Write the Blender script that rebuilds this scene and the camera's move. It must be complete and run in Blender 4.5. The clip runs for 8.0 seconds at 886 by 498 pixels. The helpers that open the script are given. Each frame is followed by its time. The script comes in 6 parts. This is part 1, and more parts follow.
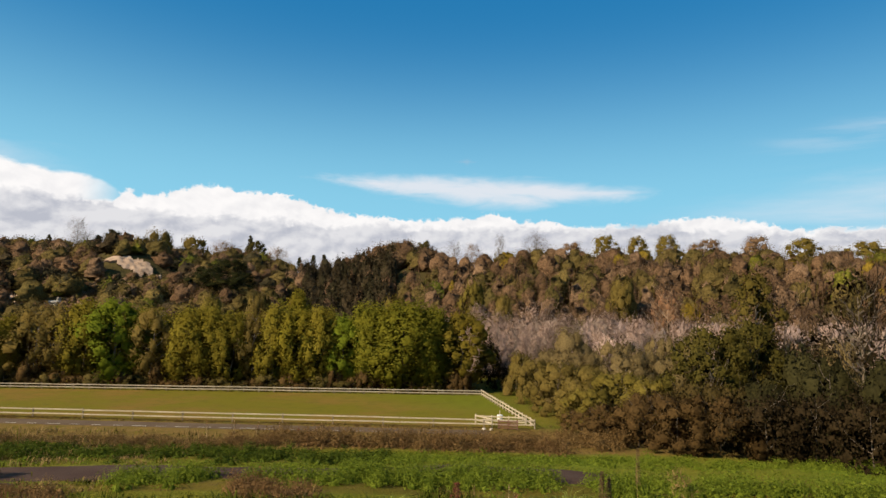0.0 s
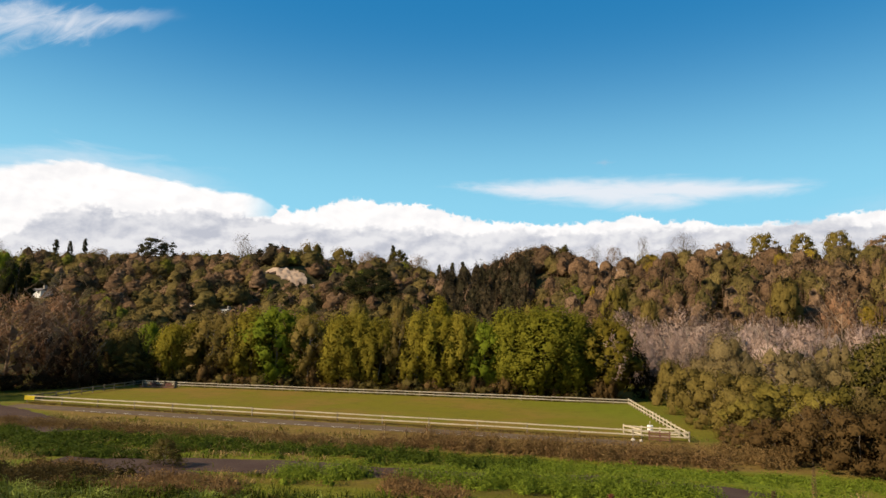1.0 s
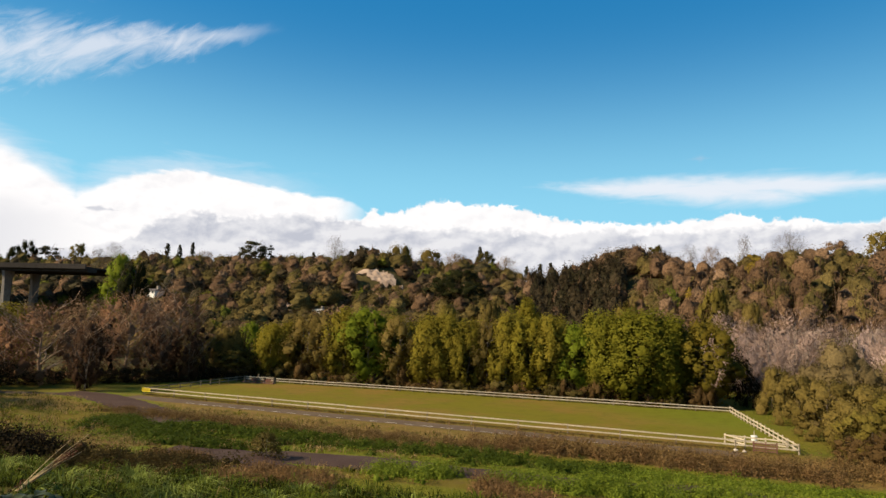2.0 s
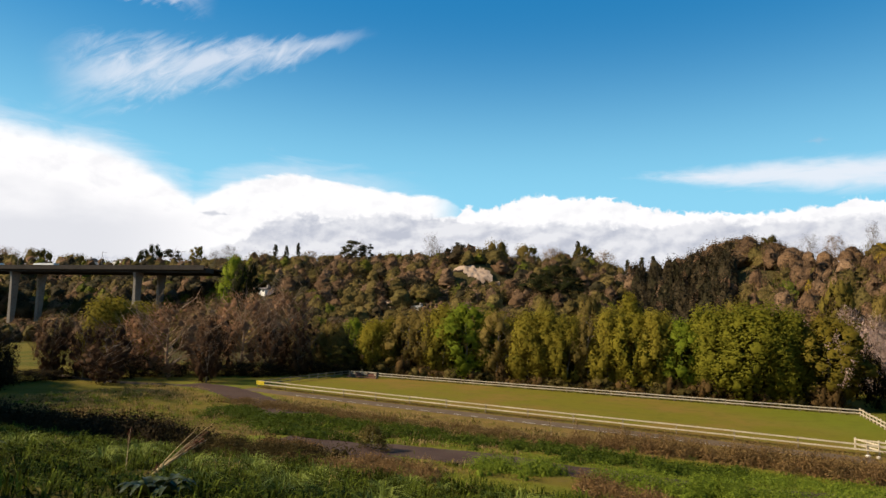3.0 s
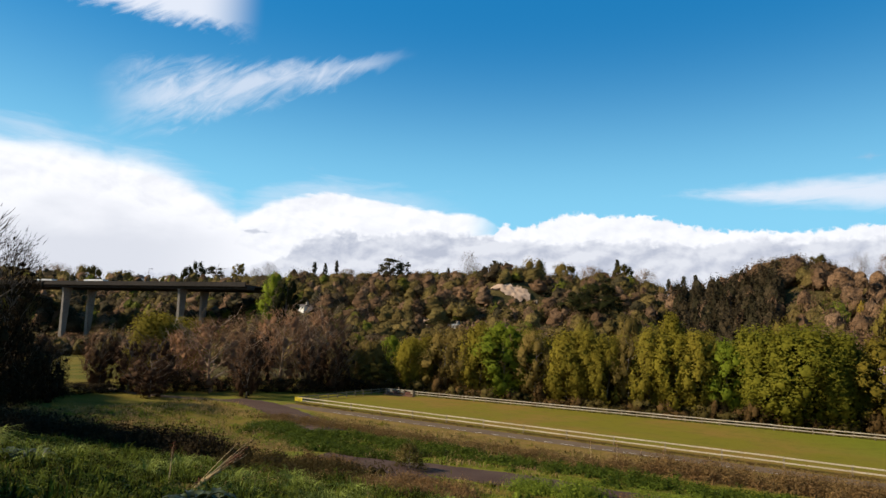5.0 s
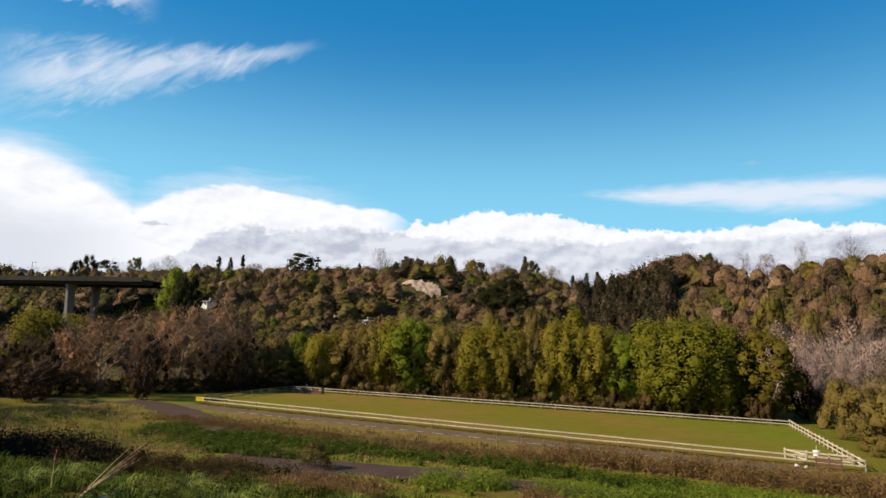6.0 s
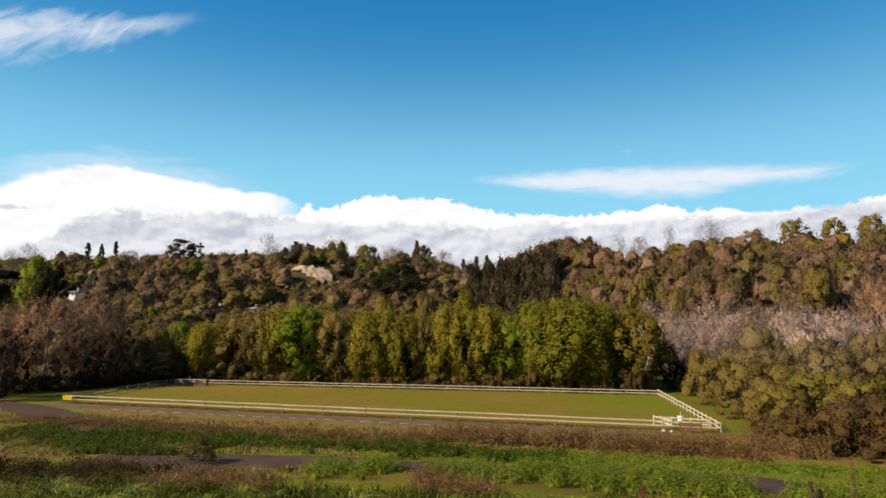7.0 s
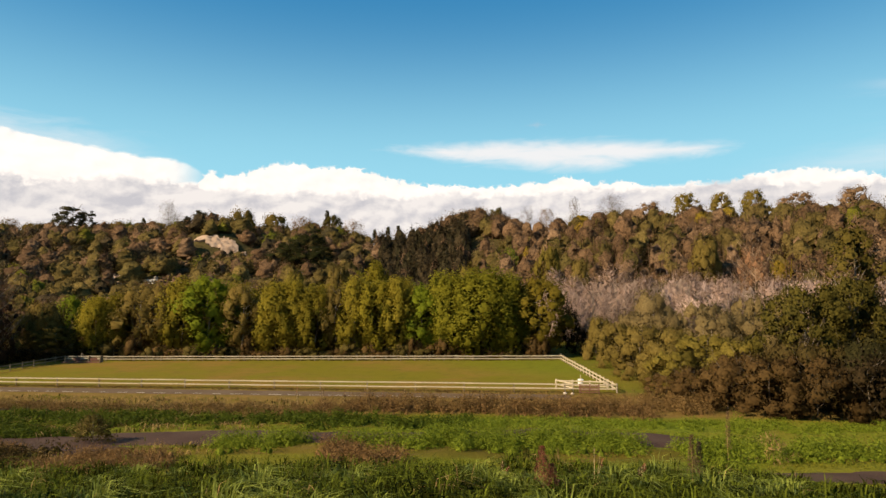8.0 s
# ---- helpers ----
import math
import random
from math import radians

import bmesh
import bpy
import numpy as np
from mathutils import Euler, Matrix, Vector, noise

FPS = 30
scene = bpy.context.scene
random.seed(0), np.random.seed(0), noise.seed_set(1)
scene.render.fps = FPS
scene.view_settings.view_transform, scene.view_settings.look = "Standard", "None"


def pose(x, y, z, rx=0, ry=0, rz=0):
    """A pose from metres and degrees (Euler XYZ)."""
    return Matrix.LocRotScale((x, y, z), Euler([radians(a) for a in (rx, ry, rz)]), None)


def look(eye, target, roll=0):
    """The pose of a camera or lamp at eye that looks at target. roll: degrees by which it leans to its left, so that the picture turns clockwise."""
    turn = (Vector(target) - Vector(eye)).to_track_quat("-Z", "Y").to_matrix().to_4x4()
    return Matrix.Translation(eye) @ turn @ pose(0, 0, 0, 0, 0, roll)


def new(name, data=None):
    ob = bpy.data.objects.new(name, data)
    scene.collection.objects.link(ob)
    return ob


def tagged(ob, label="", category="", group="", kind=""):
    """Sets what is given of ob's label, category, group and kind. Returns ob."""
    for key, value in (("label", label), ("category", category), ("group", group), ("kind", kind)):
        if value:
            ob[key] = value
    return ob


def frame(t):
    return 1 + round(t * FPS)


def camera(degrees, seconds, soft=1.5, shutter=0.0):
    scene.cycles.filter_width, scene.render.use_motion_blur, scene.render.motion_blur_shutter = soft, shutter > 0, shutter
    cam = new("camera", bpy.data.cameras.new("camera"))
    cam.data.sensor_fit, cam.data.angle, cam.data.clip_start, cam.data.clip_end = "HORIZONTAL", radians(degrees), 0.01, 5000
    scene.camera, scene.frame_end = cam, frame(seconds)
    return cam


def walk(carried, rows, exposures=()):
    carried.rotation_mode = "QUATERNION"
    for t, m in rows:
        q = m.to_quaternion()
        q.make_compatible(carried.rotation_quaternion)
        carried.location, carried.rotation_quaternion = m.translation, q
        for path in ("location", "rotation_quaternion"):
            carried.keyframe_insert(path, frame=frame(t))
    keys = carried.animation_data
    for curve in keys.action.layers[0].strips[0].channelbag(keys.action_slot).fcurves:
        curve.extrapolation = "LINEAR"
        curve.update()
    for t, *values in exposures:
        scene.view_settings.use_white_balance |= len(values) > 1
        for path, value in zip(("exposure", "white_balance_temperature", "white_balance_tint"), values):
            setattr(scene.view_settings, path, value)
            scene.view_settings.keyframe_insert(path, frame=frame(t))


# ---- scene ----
cam = camera(70.95, 8.0, soft=1.5)
EYE, TILT, LEAN, SWING = 8.45, 7.2, -1.3, 0.8
# seconds, yaw, pitch, roll of the hand-held pan
ROWS = [
    (0.0, 0.00, 0.00, 0.00), (0.5, 5.52, -0.27, 0.48), (1.0, 12.58, 0.72, 1.53), (1.5, 17.48, 0.60, 1.73), (1.7, 18.68, 0.76, 1.69),
    (2.8, 27.32, 1.24, 2.59), (3.0, 29.39, 1.07, 2.82), (3.5, 34.11, 1.28, 2.72), (4.0, 37.71, 2.24, 2.82), (4.2, 37.56, 2.67, 2.83),
    (5.3, 30.12, 2.60, 2.20), (5.5, 28.40, 2.37, 2.07), (6.0, 24.66, 2.15, 2.29), (6.5, 19.68, 2.12, 1.99), (7.0, 14.77, 0.27, 2.90),
    (7.5, 10.52, -1.66, 3.12), (8.0, 6.66, -2.84, 2.55),
]
walk(cam, [(t, pose(0, 0, EYE, TILT, LEAN) @ pose(-SWING * math.sin(radians(yaw)), SWING * (math.cos(radians(yaw)) - 1), 0, 90 + pitch, roll, yaw))
           for t, yaw, pitch, roll in ROWS],
     exposures=[(0.0, 0.95, 6450, 12), (1.5, 1.08, 6500, 12), (3.0, 1.07, 6350, 12), (4.0, 1.07, 6300, 12), (5.5, 1.02, 6050, 12), (6.5, 1.06, 6250, 12), (7.2, 1.10, 6500, 12), (8.0, 1.14, 7100, 14)])


# ---- sky, sun ----
class Val:
    """A socket of a node tree that can be reckoned with."""
    tree = None

    def __init__(self, sock):
        self.s = sock

    def op(self, kind, *others):
        n = Val.tree.nodes.new("ShaderNodeMath")
        n.operation = kind
        for i, o in enumerate((self, *others)):
            if isinstance(o, Val):
                Val.tree.links.new(o.s, n.inputs[i])
            else:
                n.inputs[i].default_value = o
        return Val(n.outputs[0])

    def __add__(self, o): return self.op("ADD", o)
    def __sub__(self, o): return self.op("SUBTRACT", o)
    def __mul__(self, o): return self.op("MULTIPLY", o)
    def __truediv__(self, o): return self.op("DIVIDE", o)
    def clamp(self): return self.op("MAXIMUM", 0.0).op("MINIMUM", 1.0)

    def step(self, lo, hi):
        n = Val.tree.nodes.new("ShaderNodeMapRange")
        n.interpolation_type = "SMOOTHSTEP"
        Val.tree.links.new(self.s, n.inputs[0])
        n.inputs[1].default_value, n.inputs[2].default_value = lo, hi
        return Val(n.outputs[0])


def xyz(x, y, z=0.0):
    n = Val.tree.nodes.new("ShaderNodeCombineXYZ")
    for i, o in enumerate((x, y, z)):
        if isinstance(o, Val):
            Val.tree.links.new(o.s, n.inputs[i])
        else:
            n.inputs[i].default_value = o
    return n.outputs[0]


def noisy(vec, scale, detail=5.0, rough=0.55, warp=0.0):
    n = Val.tree.nodes.new("ShaderNodeTexNoise")
    n.inputs["Scale"].default_value, n.inputs["Detail"].default_value = scale, detail
    n.inputs["Roughness"].default_value, n.inputs["Distortion"].default_value = rough, warp
    if vec is not None:
        Val.tree.links.new(vec, n.inputs["Vector"])
    return Val(n.outputs[0])


def ramp(val, stops):
    n = Val.tree.nodes.new("ShaderNodeValToRGB")
    Val.tree.links.new(val.s, n.inputs[0])
    e = n.color_ramp.elements
    while len(e) < len(stops):
        e.new(0.5)
    for el, (p, c) in zip(e, stops):
        el.position = p
        el.color = (*c, 1) if isinstance(c, tuple) else (c, c, c, 1)
    return n.outputs[0]


def mix(fac, a, b, kind="MIX"):
    n = Val.tree.nodes.new("ShaderNodeMix")
    n.data_type, n.blend_type = "RGBA", kind
    for sock, o in ((n.inputs[0], fac), (n.inputs[6], a), (n.inputs[7], b)):
        if isinstance(o, Val):
            Val.tree.links.new(o.s, sock)
        elif isinstance(o, tuple):
            sock.default_value = (*o, 1)
        elif isinstance(o, (int, float)):
            sock.default_value = o
        else:
            Val.tree.links.new(o, sock)
    return n.outputs[2]


SUN_LEFT, SUN_UP = 122.0, 35.0          # degrees to the left of the first look, and above the horizon
world = bpy.data.worlds.new("sky")
scene.world = world
world.use_nodes = True
Val.tree = world.node_tree
for n in list(Val.tree.nodes):
    Val.tree.nodes.remove(n)
sky = Val.tree.nodes.new("ShaderNodeTexSky")
sky.sky_type, sky.sun_disc = "NISHITA", False
sky.sun_elevation, sky.sun_rotation = radians(SUN_UP), radians(-SUN_LEFT)
sky.air_density, sky.dust_density, sky.ozone_density = 1.0, 0.4, 3.0
co = Val.tree.nodes.new("ShaderNodeTexCoord")
sep = Val.tree.nodes.new("ShaderNodeSeparateXYZ")
Val.tree.links.new(co.outputs["Generated"], sep.inputs[0])
dx, dy, dz = (Val(sep.outputs[i]) for i in range(3))
az = (dx * -1.0).op("ARCTAN2", dy) * 57.2958
el = dz.op("ARCSINE") * 57.2958


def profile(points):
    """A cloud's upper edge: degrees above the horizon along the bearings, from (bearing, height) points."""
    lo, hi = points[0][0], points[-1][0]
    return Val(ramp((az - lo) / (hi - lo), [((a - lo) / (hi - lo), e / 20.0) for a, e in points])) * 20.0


def billow(shift_a, shift_e, wide=4.2, tall=2.8):
    """Heaped cloud, seen a little to one side."""
    return noisy(xyz((az + shift_a) / wide, (el + shift_e) / tall), 1.0, 7.0, 0.55, 0.2)


puff, puff_lit = billow(0.0, 0.0), billow(0.4, 0.45)
knob = (noisy(xyz(az / 1.5, el / 1.2, 4.0), 1.0, 4.0, 0.55) - 0.5).op("ABSOLUTE")
fine = noisy(xyz(az / 1.6, el / 1.1, 3.0), 1.0, 5.0, 0.6)
soft = noisy(xyz(az / 16.0, el / 7.0, 7.0), 1.0, 5.0, 0.55)
feather = noisy(xyz(az / 6.0, el / 1.3, 9.0), 1.0, 6.0, 0.6, 0.5)
shade = ((puff - puff_lit) * -5.0 + 0.35).clamp()
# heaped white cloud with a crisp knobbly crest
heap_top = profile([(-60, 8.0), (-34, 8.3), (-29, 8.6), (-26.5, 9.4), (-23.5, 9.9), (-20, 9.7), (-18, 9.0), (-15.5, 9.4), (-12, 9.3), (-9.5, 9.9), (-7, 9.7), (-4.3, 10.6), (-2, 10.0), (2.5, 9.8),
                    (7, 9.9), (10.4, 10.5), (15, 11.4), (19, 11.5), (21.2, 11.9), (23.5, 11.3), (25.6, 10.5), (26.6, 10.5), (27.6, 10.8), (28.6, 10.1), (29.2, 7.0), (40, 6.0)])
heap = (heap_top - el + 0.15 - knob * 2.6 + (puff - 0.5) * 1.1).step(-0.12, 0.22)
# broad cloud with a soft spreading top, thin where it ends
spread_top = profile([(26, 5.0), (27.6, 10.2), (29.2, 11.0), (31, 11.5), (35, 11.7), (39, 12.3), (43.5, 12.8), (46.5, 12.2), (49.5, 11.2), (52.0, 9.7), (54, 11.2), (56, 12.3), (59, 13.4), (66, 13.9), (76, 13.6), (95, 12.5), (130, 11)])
spread_edge = az.step(44.0, 62.0) * 1.3 + 0.35
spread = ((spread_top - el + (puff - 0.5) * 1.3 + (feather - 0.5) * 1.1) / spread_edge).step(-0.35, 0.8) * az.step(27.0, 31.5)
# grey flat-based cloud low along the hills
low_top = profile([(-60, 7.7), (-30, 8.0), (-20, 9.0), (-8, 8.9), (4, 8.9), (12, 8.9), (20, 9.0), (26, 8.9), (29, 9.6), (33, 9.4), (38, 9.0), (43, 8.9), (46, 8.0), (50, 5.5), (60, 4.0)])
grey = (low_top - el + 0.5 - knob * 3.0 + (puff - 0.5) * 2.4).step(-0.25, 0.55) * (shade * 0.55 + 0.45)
dusk = ((el * -1.0 + 9.6 + (soft - 0.5) * 7.0 + (puff - 0.5) * 3.0).step(-1.0, 3.4) * az.step(46.0, 60.0) * 0.55).clamp()
scud = (fine * 1.8 - ((el - 8.7).op("ABSOLUTE") / 0.5) - ((az - 50.3).op("ABSOLUTE") / 1.9)).step(0.1, 0.6) * 0.75
grey = grey.op("MAXIMUM", shade * 0.25).op("MAXIMUM", dusk).op("MAXIMUM", scud)
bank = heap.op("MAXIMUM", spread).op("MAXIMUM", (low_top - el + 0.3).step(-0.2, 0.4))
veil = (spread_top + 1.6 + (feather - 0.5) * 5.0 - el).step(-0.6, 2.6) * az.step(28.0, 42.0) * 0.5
# long flat cloud, even below and feathered above, with a dull scrap over it; torn wisps high up
flat = ((az + 3.8) / 16.5).op("ABSOLUTE")
flat_mid = az * 0.035 + 12.75
above, below = (el - flat_mid).op("MAXIMUM", 0.0), (flat_mid - el).op("MAXIMUM", 0.0)
lens = (flat * flat * -1.0 + 1.0) - above / 1.45 - below / 1.6 + (feather - 0.5) * 1.5 + (puff - 0.5) * 0.4
lens = lens.step(-0.12, 0.85) * 0.88
scrap = (fine * 1.7 - 0.1 - ((az + 2.0).op("ABSOLUTE") / 1.6) - ((el - 15.2).op("ABSOLUTE") / 0.75)).step(0.0, 0.9) * 0.32
along = az * 0.9638 + el * -0.2667
across = az * 0.2667 + el * 0.9638
streak = noisy(xyz(along / 2.6 + across * 0.62, across / 1.9), 1.0, 7.0, 0.62, 0.7)
body = noisy(xyz(along / 9.0, across / 4.0, 5.0), 1.0, 3.0, 0.5)
run = ((along - 29.5) / 27.0).clamp()
wisp = (across - 34.4 - (along - 30.0) * 0.01 + run * 0.6 + (body - 0.5) * 2.4).op("ABSOLUTE") / (run * 3.2 + 0.5)
wisp = (streak * 2.1 + 0.05 - wisp).step(0.05, 1.35) * along.step(28.0, 37.0) * (along * -1.0).step(-57.5, -51.0) * 0.72
high = (streak * 1.4 + (fine - 0.5) * 0.5 + (el - 24.9) / 2.2).step(0.55, 1.25) * az.step(51.0, 57.0) * (az * -1.0).step(-77.0, -69.0) * 0.95
haze = (noisy(xyz(az / 20.0 - el * 0.15, el / 3.0, 2.0), 1.0) - 0.2).step(0.05, 0.6) * (az * -1.0).step(13.0, 34.0) * (el * -1.0 + (feather - 0.5) * 3.0 - az * 0.12).step(-9.5, -4.5) * 0.8
streamer = (noisy(xyz(az / 9.0 - el * 0.4, el / 1.5, 6.0), 1.0, 5.0) - 0.3).step(0.1, 0.5) * (az * -1.0).step(24.0, 34.0) * ((el - 15.5 + (az + 35.0) * 0.12).op("ABSOLUTE") * -1.0).step(-2.2, 0.0) * 0.35
thin = wisp.op("MAXIMUM", lens).op("MAXIMUM", high).op("MAXIMUM", haze).op("MAXIMUM", veil).op("MAXIMUM", streamer)
damp = (el * -1.0).step(-34.0, -9.0)
blue = mix(0.7, mix(1.0, sky.outputs[0], (0.20, 0.92, 1.12), "MULTIPLY"), (0.14, 1.75, 4.0))
blue = mix(damp * damp * 0.97, blue, (2.3, 5.5, 7.1))
pale = mix(thin, blue, (6.9, 7.1, 7.4))
pale = mix(scrap, pale, (4.4, 4.7, 5.4))
white = mix(grey, (8.5, 8.35, 8.1), (4.3, 4.5, 5.0))
whole = mix(bank, pale, white)
back = Val.tree.nodes.new("ShaderNodeBackground")
back.inputs["Strength"].default_value = 0.060
Val.tree.links.new(whole, back.inputs["Color"])
outw = Val.tree.nodes.new("ShaderNodeOutputWorld")
Val.tree.links.new(back.outputs[0], outw.inputs[0])

sun = new("sun", bpy.data.lights.new("sun", "SUN"))
sun.data.energy, sun.data.angle, sun.data.color = 4.6, radians(0.5), (1.0, 0.84, 0.60)
sun_from = Vector((-math.sin(radians(SUN_LEFT)) * math.cos(radians(SUN_UP)), math.cos(radians(SUN_LEFT)) * math.cos(radians(SUN_UP)), math.sin(radians(SUN_UP))))
sun.matrix_world = look(sun_from * 100, (0, 0, 0))


# ---- materials ----
def material(name, rough=0.85):
    m = bpy.data.materials.new(name)
    m.use_nodes = True
    Val.tree = m.node_tree
    bsdf = m.node_tree.nodes["Principled BSDF"]
    bsdf.inputs["Roughness"].default_value = rough
    bsdf.inputs["Specular IOR Level"].default_value = 0.04
    return m, bsdf


def position():
    return Val.tree.nodes.new("ShaderNodeNewGeometry").outputs["Position"]


def relief(bsdf, height, strength, distance=0.05):
    b = Val.tree.nodes.new("ShaderNodeBump")
    b.inputs["Strength"].default_value, b.inputs["Distance"].default_value = strength, distance
    Val.tree.links.new(height.s, b.inputs["Height"])
    Val.tree.links.new(b.outputs[0], bsdf.inputs["Normal"])


def blotchy(name, a, b, c, scale=0.5, fine=6.0, rough=0.9, bump=0.4):
    """A dull surface of three mingled colours at two sizes."""
    m, bsdf = material(name, rough)
    p = position()
    big, small = noisy(p, scale, 4.0), noisy(p, fine, 4.0, 0.65)
    col = mix(big.step(0.35, 0.65), a, b)
    col = mix(small.step(0.45, 0.75), col, c)
    Val.tree.links.new(col, bsdf.inputs["Base Color"])
    relief(bsdf, small, bump)
    return m


def leafy(name, a, b, tint=False, shine=0.02, through_light=0.28, rough=0.7, mottle=2.1):
    """Foliage: each leaf its own shade between a and b, each plant a little lighter or darker."""
    m, bsdf = material(name, rough)
    bsdf.inputs["Specular IOR Level"].default_value = shine
    geo = Val.tree.nodes.new("ShaderNodeNewGeometry")
    info = Val.tree.nodes.new("ShaderNodeObjectInfo")
    leaf = Val(geo.outputs["Random Per Island"])
    col = mix(leaf * 0.7 + 0.15, a, b)
    if tint:
        at = Val.tree.nodes.new("ShaderNodeAttribute")
        at.attribute_name = "tint"
        col = mix(1.0, col, at.outputs["Color"], "MULTIPLY")
    else:
        v = Val(info.outputs["Random"]) * 0.34 + 0.83
        col = mix(1.0, col, xyz(v, v, v), "MULTIPLY")
    spray = noisy(position(), 2.2 if tint else 4.5, 4.0, 0.75)
    v = ((spray - 0.5) * mottle + 1.0).op("MAXIMUM", 0.12)
    col = mix(1.0, col, xyz(v, v, v), "MULTIPLY")
    Val.tree.links.new(col, bsdf.inputs["Base Color"])
    thru = Val.tree.nodes.new("ShaderNodeBsdfTranslucent")
    Val.tree.links.new(col, thru.inputs["Color"])
    blend = Val.tree.nodes.new("ShaderNodeMixShader")
    blend.inputs[0].default_value = through_light
    Val.tree.links.new(bsdf.outputs[0], blend.inputs[1])
    Val.tree.links.new(thru.outputs[0], blend.inputs[2])
    Val.tree.links.new(blend.outputs[0], m.node_tree.nodes["Material Output"].inputs[0])
    return m


BARK = blotchy("bark", (0.11, 0.085, 0.06), (0.17, 0.14, 0.11), (0.06, 0.05, 0.04), 1.5, 9.0, 0.95, 0.6)
PALE_BARK = blotchy("pale_bark", (0.24, 0.20, 0.155), (0.17, 0.135, 0.10), (0.09, 0.075, 0.06), 1.2, 7.0, 0.95, 0.5)
TAN_BARK = blotchy("tan_bark", (0.30, 0.21, 0.14), (0.22, 0.15, 0.10), (0.12, 0.085, 0.06), 1.2, 7.0, 0.95, 0.5)
POPLAR = leafy("poplar_leaves", (0.130, 0.112, 0.0110), (0.205, 0.164, 0.0185), through_light=0.45, mottle=1.6)
POPLAR_BRIGHT = leafy("fresh_leaves", (0.108, 0.138, 0.0110), (0.172, 0.198, 0.0170), through_light=0.45, mottle=1.6)
POPLAR_DEEP = leafy("deep_poplar_leaves", (0.102, 0.098, 0.0100), (0.160, 0.146, 0.0155), through_light=0.45, mottle=1.6)
POPLAR_MID = leafy("olive_poplar_leaves", (0.132, 0.110, 0.0125), (0.198, 0.156, 0.0205), through_light=0.45, mottle=1.6)
POPLAR_OLIVE = leafy("bronze_olive_leaves", (0.112, 0.088, 0.0115), (0.172, 0.128, 0.0185), through_light=0.4, mottle=1.6)
SCRUB_OLIVE = leafy("dark_scrub_leaves", (0.046, 0.036, 0.010), (0.090, 0.068, 0.020))
POPLAR_BRONZE = leafy("bronze_leaves", (0.130, 0.093, 0.024), (0.190, 0.136, 0.038), through_light=0.45, mottle=1.6)
OLIVE = leafy("olive_leaves", (0.074, 0.055, 0.0120), (0.132, 0.094, 0.0260))
TALL_OLIVE = leafy("dull_olive_leaves", (0.066, 0.052, 0.011), (0.112, 0.084, 0.019))
RIDGE_OLIVE = leafy("olive_ridge_leaves", (0.086, 0.066, 0.013), (0.140, 0.102, 0.024))
YELLOWISH = leafy("yellowish_leaves", (0.085, 0.066, 0.012), (0.130, 0.100, 0.020))
RUSTY = leafy("rusty_twigs", (0.150, 0.080, 0.042), (0.225, 0.122, 0.066))
# rusty twigs darkened, with the shadow masses below the alders put into them
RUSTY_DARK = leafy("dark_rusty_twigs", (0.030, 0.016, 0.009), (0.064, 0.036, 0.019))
PINK = leafy("pinkish_twigs", (0.21, 0.142, 0.108), (0.32, 0.222, 0.176), mottle=1.2)
BROWN = leafy("brown_twigs", (0.10, 0.06, 0.032), (0.19, 0.12, 0.068))
# kept near black so the hillside oaks can stand for shade
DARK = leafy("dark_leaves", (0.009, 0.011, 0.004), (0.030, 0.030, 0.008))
# albedo lowered so the right-hand oaks hold their shade in the leaf colour
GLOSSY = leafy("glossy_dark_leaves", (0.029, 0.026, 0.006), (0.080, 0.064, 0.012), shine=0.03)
BRAMBLE = leafy("bramble_leaves", (0.085, 0.050, 0.017), (0.18, 0.112, 0.042))
BRAMBLE_RED = leafy("reddish_bramble_leaves", (0.11, 0.06, 0.022), (0.21, 0.125, 0.052))
# bramble leaves darkened to near black, so their colour carries shade
BRAMBLE_SHADED = leafy("shade_toned_bramble_leaves", (0.010, 0.007, 0.003), (0.027, 0.018, 0.008), through_light=0.04)
# near-black leaf colour standing in for shade over the right-hand sallows
SALLOW_SHADED = leafy("shade_toned_sallow_leaves", (0.012, 0.011, 0.004), (0.034, 0.030, 0.010), through_light=0.03)
BEIGE = leafy("beige_catkins", (0.100, 0.073, 0.030), (0.155, 0.112, 0.048))
STRAW = leafy("pale_straw", (0.36, 0.27, 0.14), (0.55, 0.42, 0.23))
THICKET = leafy("thicket_leaves", (0.046, 0.027, 0.010), (0.092, 0.056, 0.020))
THICKET_MID = leafy("dark_thicket_leaves", (0.032, 0.022, 0.007), (0.070, 0.050, 0.016))
BARE_TWIGS = leafy("bare_grey_twigs", (0.060, 0.045, 0.034), (0.105, 0.080, 0.062))
PINE = leafy("pine_needles", (0.022, 0.022, 0.012), (0.05, 0.045, 0.022))
WOODS = leafy("woodland_leaves", (0.84, 0.83, 0.81), (1.08, 1.08, 1.08), tint=True, through_light=0.3, mottle=3.0)
WOODS_FINE = leafy("bare_thicket_twigs", (0.9, 0.89, 0.88), (1.08, 1.08, 1.08), tint=True, mottle=0.9)
GRASS = leafy("grass_blades", (0.012, 0.017, 0.002), (0.104, 0.124, 0.013), shine=0.02, mottle=2.8)
GRASS_PALE = leafy("pale_grass_blades", (0.040, 0.054, 0.006), (0.250, 0.285, 0.055), shine=0.06, mottle=2.4)
GRASS_YELLOW = leafy("short_yellowish_grass", (0.062, 0.068, 0.006), (0.165, 0.150, 0.018))
# near-black blades put the shade between grass tufts into colour
GRASS_SHADED = leafy("shade_toned_grass_blades", (0.007, 0.009, 0.001), (0.024, 0.027, 0.003), shine=0.01)
